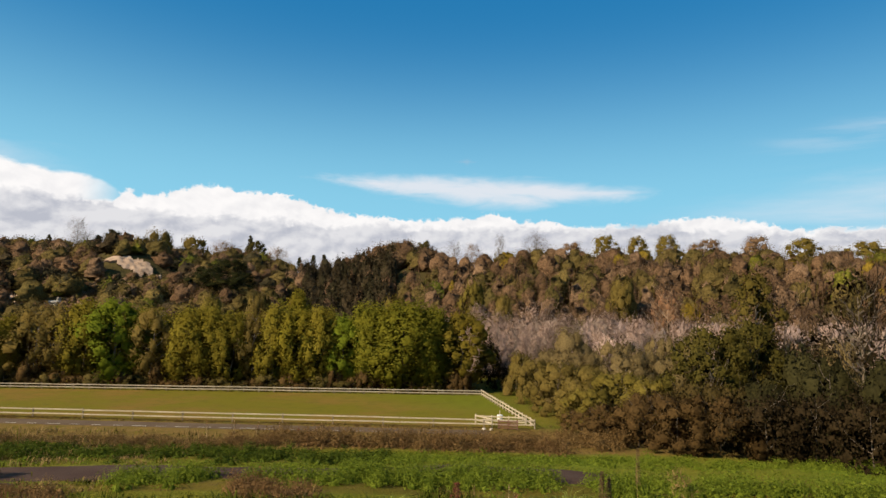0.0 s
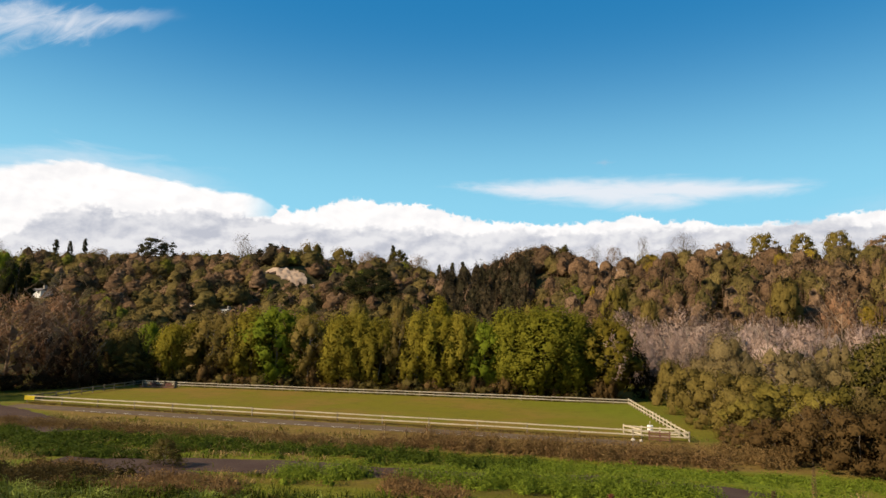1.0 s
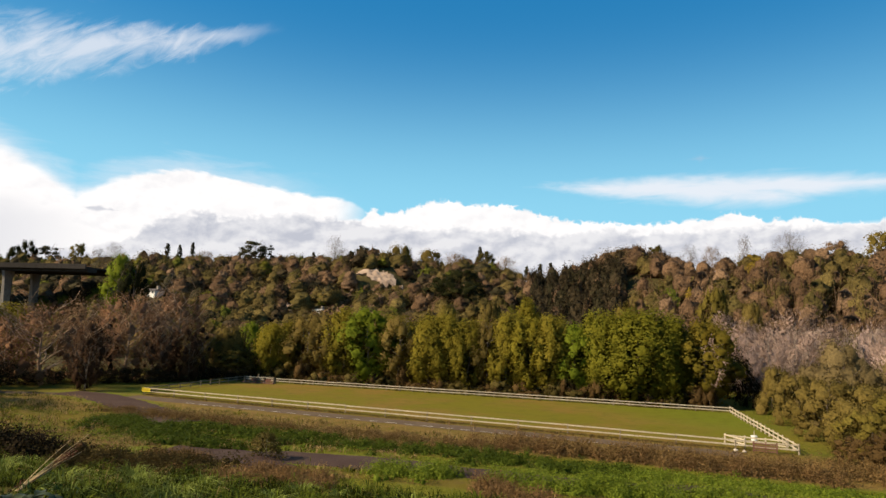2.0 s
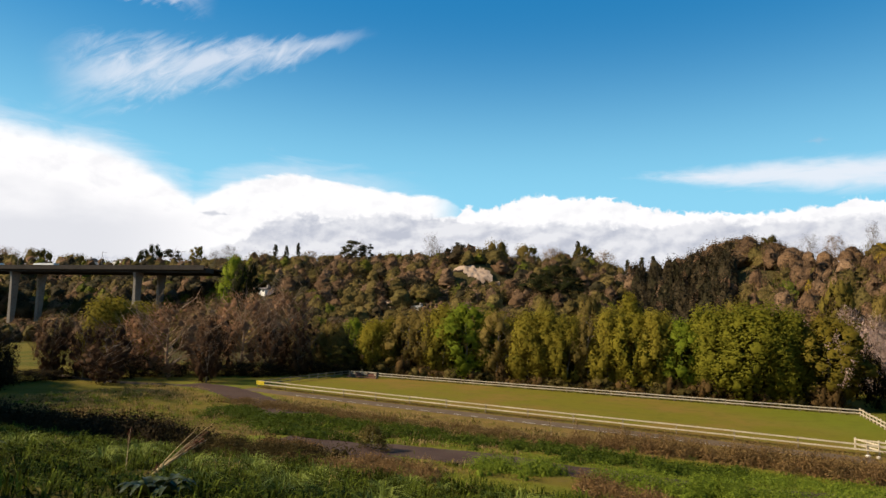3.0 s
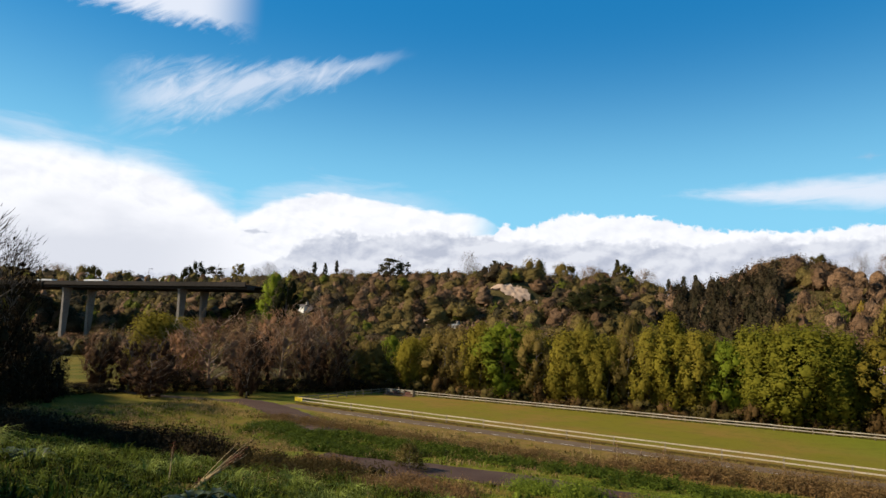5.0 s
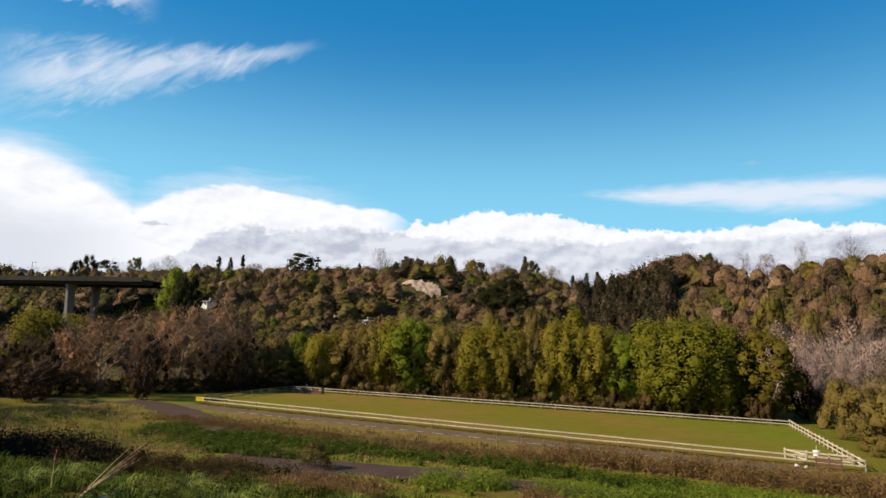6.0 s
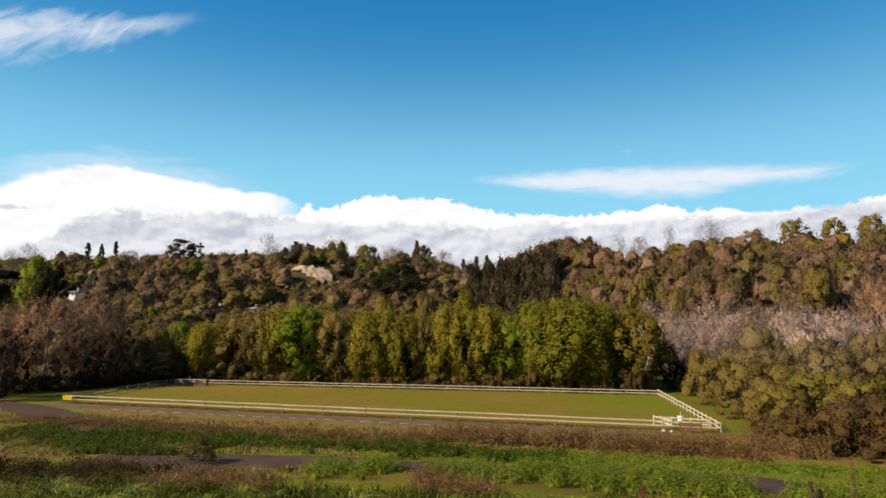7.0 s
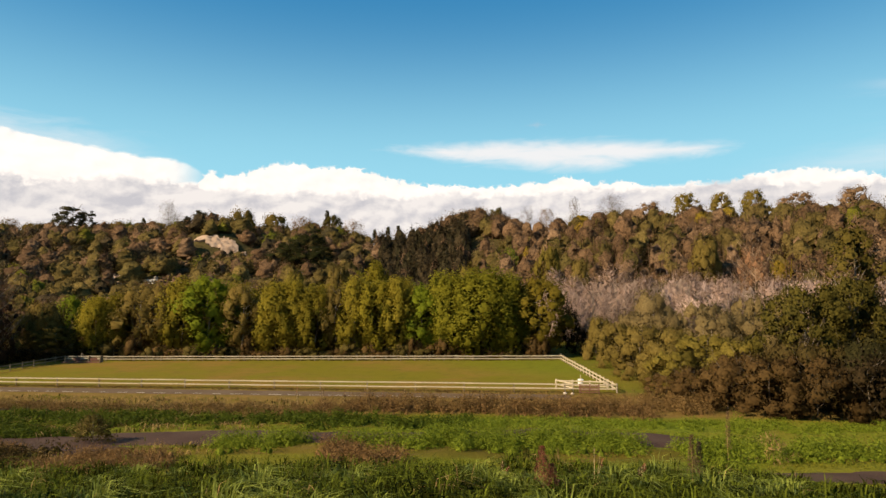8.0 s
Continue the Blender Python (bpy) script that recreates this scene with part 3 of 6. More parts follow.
dry = smooth(42, 44, GY) * smooth(56, 54, GY) * smooth(-70, -60, GX) * 0.8 + smooth(4, 7, foot_gap) * smooth(16, 10, foot_gap) * smooth(-25, -32, GX) * 0.6
dist, ang = np.hypot(GX, GY), np.degrees(np.arctan2(-GX, GY))
litter = smooth(112, 126, dist) * smooth(-10, 30, GY) * (1 - smooth(59, 60.5, ang) * smooth(69, 67, ang) * smooth(210, 190, dist)) + smooth(79, 84, GY) * smooth(-65, -58, GX) * smooth(8, 2, GX) + smooth(9, 16, GX) * smooth(44, 49, GY)
for name, values in (("mown", mown), ("dry", dry), ("litter", litter)):
    layer = me.attributes.new(name, "FLOAT", "POINT")
    layer.data.foreach_set("value", np.clip(values, 0, 1).astype(np.float32).ravel())
tagged(new("ground", me), "rough meadow bank falling to a grassy valley floor", "ground", kind="structure")


def ribbon(name, line, half, mat, lift, label, category):
    d = np.gradient(line, axis=0)
    nrm = unit(np.column_stack([-d[:, 1], d[:, 0]]))
    cross = np.linspace(-1, 1, 7)
    k = np.arange(len(line))
    wob = 1 + 0.05 * np.sin(k * 0.9) + 0.03 * np.sin(k * 2.3)
    P = line[:, None] + nrm[:, None] * (cross[None, :] * half * wob[:, None])[..., None]
    Z = ground(P[..., 0], P[..., 1]) + lift - 0.06 * np.abs(cross[None, :]) ** 6
    n = len(line)
    ix = np.arange(n * 7).reshape(n, 7)
    f = np.stack([ix[:-1, :-1], ix[:-1, 1:], ix[1:, 1:], ix[1:, :-1]], -1).reshape(-1, 4)
    ob = new(name, mesh_of(name, np.column_stack([P.reshape(-1, 2), Z.ravel()]), f, mat, shade=True))
    return tagged(ob, label, category, kind="structure")


ribbon("pavement", PATH_LINE, 2.3, TARMAC, 0.07, "winding purplish-grey tarmac footpath through rough grass", "footpath")
ribbon("pavement", PATH_WEST, 2.1, TARMAC, 0.07, "purplish-grey tarmac footpath curving across a meadow", "footpath")
ribbon("pavement", PATH_FORK, 1.7, TARMAC, 0.10, "purplish-grey tarmac fork of a footpath", "footpath")
ribbon("pavement", PATH_FAR, 0.9, ROADWAY, 0.06, "narrow pale footpath at the meadow's far edge", "footpath")
ribbon("pavement", PATH_EAST, 1.5, TARMAC, 0.09, "purplish-grey tarmac footpath at the foot of the bank", "footpath")
ROAD_LINE = np.column_stack([np.linspace(-56, 4, 90), 52.2 - 0.01 * np.linspace(-56, 4, 90)])
road = ribbon("road", ROAD_LINE, 1.3, ROADWAY, 0.05, "narrow tarmac drive with worn white dashes beside the paddock", "road")
dash = boxes((-0.55, -0.05, 0, 0.55, 0.05, 0.008))
dash_mesh = bpy.data.meshes.new("dash")
dash.to_mesh(dash_mesh)
dash.free()
dash_mesh.materials.append(PAINT)
R = random.Random(5)
for i in range(26):
    x = -47 + 1.75 * i
    p = part("dash", dash_mesh, None, road)
    y = 51.15 - 0.01 * x
    p.location, p.rotation_euler.z, p.scale.x = (x, y, gz(x, y) + 0.055), R.uniform(-0.03, 0.03), R.uniform(0.6, 1.1)

# ---- the paddock ----
CORNERS = [(-56.7, 55.1), (-59.2, 75.7), (5.05, 79.9), (8.0, 54.5)]


def in_paddock(u, v):
    """Plan place in the paddock: u along it, v across it."""
    a, b, c, d = (np.array(q) for q in CORNERS)
    return (1 - u) * ((1 - v) * a + v * b) + u * ((1 - v) * d + v * c)


bm = bmesh.new()
grid = [[None] * 41 for _ in range(11)]
for i in range(11):
    for j in range(41):
        x, y = in_paddock(j / 40, i / 10)
        grid[i][j] = bm.verts.new((x, y, gz(x, y) + 0.06))
for i in range(10):
    for j in range(40):
        bm.faces.new((grid[i][j], grid[i][j + 1], grid[i + 1][j + 1], grid[i + 1][j]))
tagged(part("paddock_turf", bm, TURF), "level riding paddock of worn olive turf", "turf", kind="structure")


def shared(name, bm, mat):
    me = bpy.data.meshes.new(name)
    bm.to_mesh(me)
    bm.free()
    me.materials.append(mat)
    return me


def fence(a, b, label, bay=1.75, tall=0.78, span=2, mat=RAIL, group="paddock fences", post=None):
    """Post-and-rail fence between two plan points, each post and rail a part."""
    a, b = Vector((*a, 0)), Vector((*b, 0))
    d = b - a
    bays = max(1, round(d.length / bay))
    step = d.length / bays
    ob = thing("fence", pose(a.x, a.y, 0, 0, 0, math.degrees(math.atan2(d.y, d.x))), label, "fence", group)
    pm = shared("post", boxes((-0.055, -0.05, -0.25, 0.055, 0.05, tall + 0.04), bevel=0.012), post or mat)
    rm = shared("rail", boxes((0, -0.09, -0.058, step * span - 0.012, -0.052, 0.058), bevel=0.008), mat)
    rng = random.Random(int(a.x * 10 + b.y))
    for i in range(bays + 1):
        p = part("post", pm, None, ob)
        p.location, p.rotation_euler = (i * step, 0, gz(*(a + d * (i / bays)).xy) + rng.uniform(-0.03, 0.02)), (rng.uniform(-0.03, 0.03), rng.uniform(-0.02, 0.02), 0)
    for i in range(0, bays, span):
        za, zb = gz(*(a + d * (i / bays)).xy), gz(*(a + d * (min(i + span, bays) / bays)).xy)
        for z in (tall - 0.07, tall * 0.45):
            r = part("rail", rm, None, ob)
            r.location = (i * step, 0, za + z + rng.uniform(-0.015, 0.015))
            r.rotation_euler = (0, -math.atan2(zb - za, step * span) + rng.uniform(-0.004, 0.004), 0)
            if i + span > bays:
                r.scale.x = (bays - i) / span
    return ob


fence(CORNERS[0], CORNERS[3], "long weathered white post-and-rail fence beside the tarmac drive", bay=4.4, span=1, post=OLD_AND_SHADED_WOOD)
fence(CORNERS[1], CORNERS[2], "long weathered white post-and-rail fence below the tree belt", bay=1.85, tall=0.7, post=OLD_AND_SHADED_WOOD)
fence(CORNERS[2], CORNERS[3], "short weathered white post-and-rail fence at the grass track", bay=1.4)
# shade on this end fence is given by the grey wood colour
fence(CORNERS[0], CORNERS[1], "short post-and-rail fence at the wooded end, greyed for shade", bay=2.0, mat=OLD_AND_SHADED_WOOD)
fence((3.1, 57.0), (7.4, 56.0), "short inner post-and-rail fence closing the corner pen", bay=1.3, group="corner pen")
fence((3.1, 57.0), (4.4, 55.0), "short inner post-and-rail fence closing the corner pen", bay=1.3, group="corner pen")

# a yellow sheet on the end rails, and what stands in the paddock's corners
sheet = thing("banner", pose(-56.7, 54.8, 0.0, 0, 0, -0.6), "yellow sheet banner tied over the end rails of a fence", "banner")
bm = bmesh.new()
cols = [[bm.verts.new((0.02 + 1.25 * i / 8, -0.11 - 0.012 * math.sin(i * 1.7), 0.34 + 0.45 * j / 3)) for j in range(4)] for i in range(9)]
for i in range(8):
    for j in range(3):
        bm.faces.new((cols[i][j], cols[i + 1][j], cols[i + 1][j + 1], cols[i][j + 1]))
bmesh.ops.solidify(bm, geom=bm.faces[:], thickness=0.01)
part("cloth", bm, YELLOW, sheet)


def tub(x, y):
    ob = thing("water_butt", pose(x, y, gz(x, y)), "white plastic water butt beside the corner pen", "water butt")
    bm = bmesh.new()
    bmesh.ops.create_cone(bm, cap_ends=True, segments=18, radius1=0.21, radius2=0.26, depth=0.54, matrix=Matrix.Translation((0, 0, 0.27)))
    part("barrel", bm, WHITE, ob)
    bm = bmesh.new()
    bmesh.ops.create_cone(bm, cap_ends=True, segments=18, radius1=0.28, radius2=0.25, depth=0.07, matrix=Matrix.Translation((0, 0, 0.575)))
    part("lid", bm, WHITE, ob)
    part("standpipe", boxes((-0.03, -0.03, 0.58, 0.03, 0.03, 1.0), bevel=0.01), RAIL, ob)
    return ob


tub(5.4, 58.6)
gate = thing("gate", pose(4.8, 53.8, gz(4.8, 53.8), 0, 0, -1), "faded red slatted gate leaning at the corner pen", "gate")
for i in range(4):
    part("slat", boxes((0, -0.02, 0.12 + 0.17 * i, 1.7, 0.02, 0.22 + 0.17 * i), bevel=0.006), RED, gate)
for x in (0.05, 0.85, 1.6):
    part("stile", boxes((x, 0.022, 0.02, x + 0.09, 0.06, 0.85), bevel=0.006), RED, gate)
for i, (x, y, s) in enumerate(((3.6, 53.5, 0.18), (4.2, 53.4, 0.16))):
    bm = bmesh.new()
    bmesh.ops.create_icosphere(bm, subdivisions=2, radius=s)
    for v in bm.verts:
        v.co *= 1 + 0.3 * noise.noise(v.co * 3 + Vector((i * 5, 0, 0)))
        v.co.z = v.co.z * 0.7 + s * 0.5
    ob = part("feed_sack", bm, CREAM)
    ob.location = (x, y, gz(x, y))
    tagged(ob, "slumped pale feed sack beside the corner pen", "sack", "sacks by the pen")

jump = thing("horse_jump", pose(-57.9, 74.2, gz(-57.9, 74.2) + 0.06, 0, 0, 4), "low weathered wooden horse jump against a fence", "horse jump")
for x in (0.0, 1.5, 3.1, 4.6):
    part("wing", boxes((x, -0.3, 0, x + 0.12, 0.3, 0.8), bevel=0.015), OLD_AND_SHADED_WOOD, jump)
part("upright", boxes((1.9, 0.1, 0.0, 2.04, 0.24, 1.15), bevel=0.015), OLD_AND_SHADED_WOOD, jump)
for z in (0.2, 0.45, 0.7):
    part("pole", boxes((0.12, -0.06, z, 4.6, 0.06, z + 0.12), bevel=0.02), RAIL if z > 0.4 else RED, jump)
part("base", boxes((-0.2, -0.75, 0, 4.9, -0.36, 0.14), bevel=0.02), RED, jump)
for x in (1.2, 3.4):
    part("filler", boxes((x, -0.34, 0.2, x + 0.9, -0.3, 0.6), bevel=0.01), RED, jump)


# ---- trees ----
def make_kind(name, shape, h, r, base, clumps, per, size, leaf_mat, bark, seeds, twiggy=0.0, limbs=7, tr=0.16, spread=0.8, clump=0.3, core=0.0, tall=1.25, forks=0, inner=0.7):
    """Mesh pairs of one kind of plant, for several shapes."""
    out = []
    for s in seeds:
        v, f, nn = crown(shape, h, r, base, clumps, per, size, s, twiggy, clump, core, tall, inner)
        cm = mesh_of(name + "_crown", v, f, leaf_mat, normals=nn)
        v, f = trunk(h, tr, max(base, 0.12), r, limbs, s, spread=spread, forks=forks)
        tm = mesh_of(name + "_trunk", v, f, bark, shade=True)
        out.append((tm, cm))
    return dict(h=h, r=r, pairs=out)


PLANTS = random.Random(3)


def plant(name, kind, x, y, height, width, label, category, group="", which=None):
    """One plant of a kind at its true height and width, with its trunk and crown."""
    tm, cm = kind["pairs"][PLANTS.randrange(len(kind["pairs"])) if which is None else which]
    sx, sz = width / (2 * kind["r"]), height / kind["h"]
    m = Matrix.LocRotScale((x, y, gz(x, y)), Euler((0, 0, PLANTS.uniform(0, 6.28))), (sx, sx, sz))
    ob = thing(name, m, label, category, group)
    part("trunk", tm, None, ob)
    part("crown", cm, None, ob)
    return ob


def crest_height(a, d, up):
    """Height of a plant at that bearing and distance whose top stands up degrees above the eye."""
    return EYE + d * math.tan(radians(up)) - gz(*polar(a, d))


poplar = make_kind("poplar", "column", 12, 3.0, 0.05, 260, 26, 0.165, POPLAR, BARK, (1, 2), clump=0.24, core=80, tall=2.3, inner=0.55)
poplar_mid = make_kind("midpoplar", "column", 12, 3.0, 0.05, 260, 26, 0.165, POPLAR_MID, BARK, (61, 62, 63, 64), clump=0.24, core=80, tall=2.3, inner=0.55)
poplar_olive = make_kind("olivepoplar", "egg", 12, 3.0, 0.05, 260, 17, 0.15, POPLAR_OLIVE, BARK, (65,), twiggy=0.1, clump=0.25, core=46, tall=1.6)
poplar_green = make_kind("greenpoplar", "egg", 12, 3.0, 0.03, 260, 17, 0.15, POPLAR_BRIGHT, BARK, (5, 6), clump=0.28, core=44, tall=1.5)
poplar_dark = make_kind("darkpoplar", "column", 12, 3.0, 0.03, 260, 40, 0.15, POPLAR_DEEP, BARK, (31, 32, 39), clump=0.25, core=90, tall=2.3, inner=0.5)
poplar_bronze = make_kind("bronze", "egg", 12, 3.0, 0.08, 150, 24, 0.15, POPLAR_BRONZE, PALE_BARK, (8, 9, 10), twiggy=0.35, limbs=12, clump=0.26, tr=0.2, core=26, tall=1.8, forks=2)
scrub = make_kind("scrub", "dome", 3, 2.2, 0.0, 40, 24, 0.11, THICKET, BARK, (11, 12), twiggy=0.25, limbs=4, tr=0.05, clump=0.34, core=12)
scrub_olive = make_kind("olivescrub", "dome", 3, 2.2, 0.0, 40, 24, 0.11, SCRUB_OLIVE, BARK, (33, 34), twiggy=0.2, limbs=4, tr=0.05, clump=0.34, core=12)
willow = make_kind("willow", "dome", 6, 4.0, 0.0, 230, 22, 0.115, OLIVE, BARK, (13, 14, 15), twiggy=0.25, limbs=6, tr=0.10, clump=0.24, core=42, tall=0.95)
willow_yellow = make_kind("sallow", "dome", 6, 4.0, 0.0, 230, 22, 0.115, YELLOWISH, BARK, (16, 17), twiggy=0.25, limbs=6, tr=0.10, clump=0.24, core=42, tall=0.95)
willow_beige = make_kind("beigesallow", "dome", 6, 4.0, 0.0, 230, 22, 0.115, BEIGE, PALE_BARK, (71, 72), twiggy=0.55, limbs=6, tr=0.10, clump=0.27, core=32, tall=0.95)
willow_dark = make_kind("darksallow", "dome", 6, 4.0, 0.0, 230, 22, 0.115, SALLOW_SHADED, BARK, (73, 74), twiggy=0.25, limbs=6, tr=0.12, clump=0.24, core=40)
willow_far = make_kind("farwillow", "round", 6, 4.0, 0.0, 100, 20, 0.2, OLIVE, BARK, (75, 76), twiggy=0.15, limbs=6, tr=0.16, clump=0.33, core=22, tall=1.0)
ridge_olive = make_kind("ridgeolive", "dome", 9, 4.0, 0.0, 110, 22, 0.2, RIDGE_OLIVE, BARK, (78, 79), twiggy=0.3, limbs=8, tr=0.2, clump=0.24, core=34, tall=0.9)
ridge_brown = make_kind("ridgebrown", "dome", 9, 4.0, 0.0, 110, 24, 0.2, BROWN, BARK, (80, 81), twiggy=0.55, limbs=10, tr=0.2, clump=0.24, core=30, tall=0.9)
ridge_gold = make_kind("ridgegold", "dome", 9, 4.0, 0.0, 110, 20, 0.2, YELLOWISH, BARK, (82,), limbs=6, tr=0.2, clump=0.24, core=30, tall=0.9)
pink = make_kind("birch", "egg", 9, 3.2, 0.06, 130, 30, 0.18, PINK, PALE_BARK, (18, 19, 20), twiggy=0.9, limbs=14, tr=0.12, forks=2)
rusty = make_kind("alder", "round", 10, 4.8, 0.02, 200, 34, 0.13, RUSTY, TAN_BARK, (21, 22, 23), twiggy=0.7, limbs=22, tr=0.24, clump=0.24, spread=1.12, forks=4, core=30, tall=1.0, inner=0.42)
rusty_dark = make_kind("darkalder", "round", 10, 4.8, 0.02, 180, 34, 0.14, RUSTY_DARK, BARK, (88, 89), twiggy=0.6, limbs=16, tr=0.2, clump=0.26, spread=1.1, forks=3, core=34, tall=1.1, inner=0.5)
brown = make_kind("ash", "round", 12, 4.5, 0.15, 130, 30, 0.20, BROWN, TAN_BARK, (24, 25), twiggy=0.6, limbs=14, tr=0.2, forks=3)
oak = make_kind("oak", "round", 10, 5.0, 0.06, 110, 50, 0.17, DARK, BARK, (26, 27), limbs=9, tr=0.3, clump=0.26, core=34, tall=0.85)
oak_lit = make_kind("darkenedoak", "round", 10, 5.0, 0.04, 120, 54, 0.17, GLOSSY, BARK, (35, 36), limbs=9, tr=0.3, clump=0.22, core=46, tall=0.75)
thicket = make_kind("thicket", "dome", 4, 4.0, 0.0, 170, 22, 0.12, THICKET, BARK, (28, 29, 30), twiggy=0.5, limbs=5, tr=0.06, clump=0.2, core=34, tall=0.7)
thicket_dark = make_kind("darkthicket", "dome", 4, 4.0, 0.0, 150, 20, 0.12, BRAMBLE_SHADED, BARK, (37, 38), twiggy=0.35, limbs=5, tr=0.06, clump=0.26, core=24, tall=0.8, inner=0.36)
thicket_mid = make_kind("midthicket", "dome", 4, 4.0, 0.0, 170, 22, 0.12, THICKET_MID, BARK, (67, 68), twiggy=0.35, limbs=5, tr=0.06, clump=0.22, core=32, tall=0.8)
tall_gold = make_kind("goldtree", "egg", 14, 3.4, 0.15, 130, 36, 0.15, TALL_OLIVE, BARK, (69,), twiggy=0.2, limbs=12, tr=0.2, clump=0.24, core=36, tall=1.2)
bank_oak = make_kind("bankoak", "egg", 11.5, 3.3, 0.38, 110, 60, 0.075, DARK, BARK, (77,), twiggy=0.1, limbs=22, tr=0.22, clump=0.16)
pine = make_kind("pine", "cone", 12, 3.0, 0.05, 110, 16, 0.26, PINE, BARK, (50, 51), limbs=14, tr=0.2, spread=0.9, clump=0.24, core=26, tall=0.7)
scots = make_kind("scots", "round", 12, 3.4, 0.35, 60, 26, 0.28, PINE, BARK, (58, 59), limbs=12, tr=0.25, spread=0.9, clump=0.3, core=14, tall=0.8)
cedar = make_kind("cedar", "flat", 12, 5.5, 0.30, 70, 26, 0.30, PINE, BARK, (52, 53), limbs=14, tr=0.4, spread=1.0, clump=0.24, core=16, tall=0.4)
bare = make_kind("bare", "round", 11, 4.0, 0.25, 120, 20, 0.20, BARE_TWIGS, BARK, (54, 55), twiggy=1.0, limbs=22, tr=0.22, forks=4)
bare_dark = make_kind("darkbare", "round", 11, 4.0, 0.1, 130, 22, 0.22, BRAMBLE_SHADED, BARK, (56, 57), twiggy=0.9, limbs=24, tr=0.24, forks=3)

R = random.Random(11)
# belt of poplars behind the far fence
belt = "tree belt behind the paddock"
for a, h, w, k in ((35.8, 8.2, 4.4, "yellow"), (34.6, 8.8, 3.6, "full"), (32.9, 10.1, 6.2, "bronze"), (31.2, 10.2, 4.4, "bronze"), (29.7, 10.9, 4.8, "full"), (27.6, 11.2, 6.4, "fresh"), (24.8, 10.3, 4.4, "bronze"),
                   (21.9, 10.3, 5.4, "full"), (20.3, 10.5, 4.6, "full"), (18.6, 9.8, 4.8, "full"), (16.8, 9.9, 3.9, "bronze"), (14.9, 10.9, 4.6, "full"), (12.9, 10.3, 5.0, "yellow"), (11.2, 10.7, 4.6, "full"), (8.8, 9.7, 4.6, "fresh"),
                   (6.5, 11.3, 5.6, "deep"), (3.4, 11.6, 7.8, "deep"), (0.9, 10.9, 5.4, "deep"), (-1.9, 10.7, 6.4, "autumn")):
    kind, label = {"yellow": (poplar, "slender poplar in yellow-green spring leaf behind a paddock fence"), "full": (poplar_mid, "full poplar in olive-green spring leaf behind a paddock fence"),
                   "bronze": (poplar_bronze, "thin poplar with bronze young leaves and pale stems"), "fresh": (poplar_green, "poplar in fresh bright green leaf behind a paddock fence"),
                   "deep": (poplar_dark, "dense poplar in deeper green leaf behind a paddock fence"), "autumn": (poplar_olive, "broad poplar in bronze-olive leaf at the belt's end")}[k]
    d = (82.0 + 3.3 * (36 - a) / 38) / math.cos(radians(a))
    plant("poplar_tree", kind, *polar(a, d), h, w * 1.32, label, "tree", belt)
for i in range(17):
    f = (i + 0.5) / 17
    x, y = -60 + 63 * f + R.uniform(-0.7, 0.7), 87.5 + 3.3 * f + R.uniform(-0.8, 0.8)
    a = math.degrees(math.atan2(-x, y))
    tall = np.interp(a, (-2, 3, 8, 16, 22, 28, 34), (10.2, 11.0, 10.6, 10.2, 10.2, 10.8, 8.6)) + R.uniform(-1.4, 0.3)
    plant("poplar_tree", poplar_bronze if i % 3 == 0 else poplar_mid, x, y, tall, R.uniform(6.0, 7.4), "thin poplar with bronze young leaves and pale stems" if i % 3 == 0 else "full poplar in olive-green spring leaf in the second row", "tree", belt)
for i in range(46):
    x = -61 + 64 * i / 45
    kind = scrub if R.random() < 0.6 else scrub_olive
    plant("scrub_bush", kind, x, 79.6 + 3.3 * i / 45 + R.uniform(-0.3, 1.0), R.choice((1.0, 1.4, 1.6, 2.0, 2.8)), R.uniform(2.6, 4.6), "low dark brown scrub at the foot of the poplars" if kind is scrub else "low dark olive scrub at the foot of the poplars", "bush", "scrub under the poplars")


# hills clothed with trees
def woodland(name, spots, label, mat=WOODS):
    """Many far trees as one mass. spots: x, y, height, width, colour, prototype."""
    vs, fs, ts, ns, n = [], [], [], [], 0
    for x, y, h, w, c, k in spots:
        v, f, ph, pr, nn = FAR[k]
        a = RNG.uniform(0, 6.28)
        ca, sa = math.cos(a), math.sin(a)
        s = w / (2 * pr)
        V = np.column_stack([(v[:, 0] * ca - v[:, 1] * sa) * s + x, (v[:, 0] * sa + v[:, 1] * ca) * s + y, v[:, 2] * h / ph + gz(x, y) - 0.2])
        ns.append(np.column_stack([nn[:, 0] * ca - nn[:, 1] * sa, nn[:, 0] * sa + nn[:, 1] * ca, nn[:, 2]]))
        vs.append(V)
        fs.append(f + n)
        ts.append(np.repeat(np.array([c]), len(V), 0))
        n += len(V)
    ob = new(name, mesh_of(name, np.concatenate(vs), np.concatenate(fs), mat, np.concatenate(ts), normals=np.concatenate(ns)))
    return tagged(ob, label, "woodland", kind="stuff")


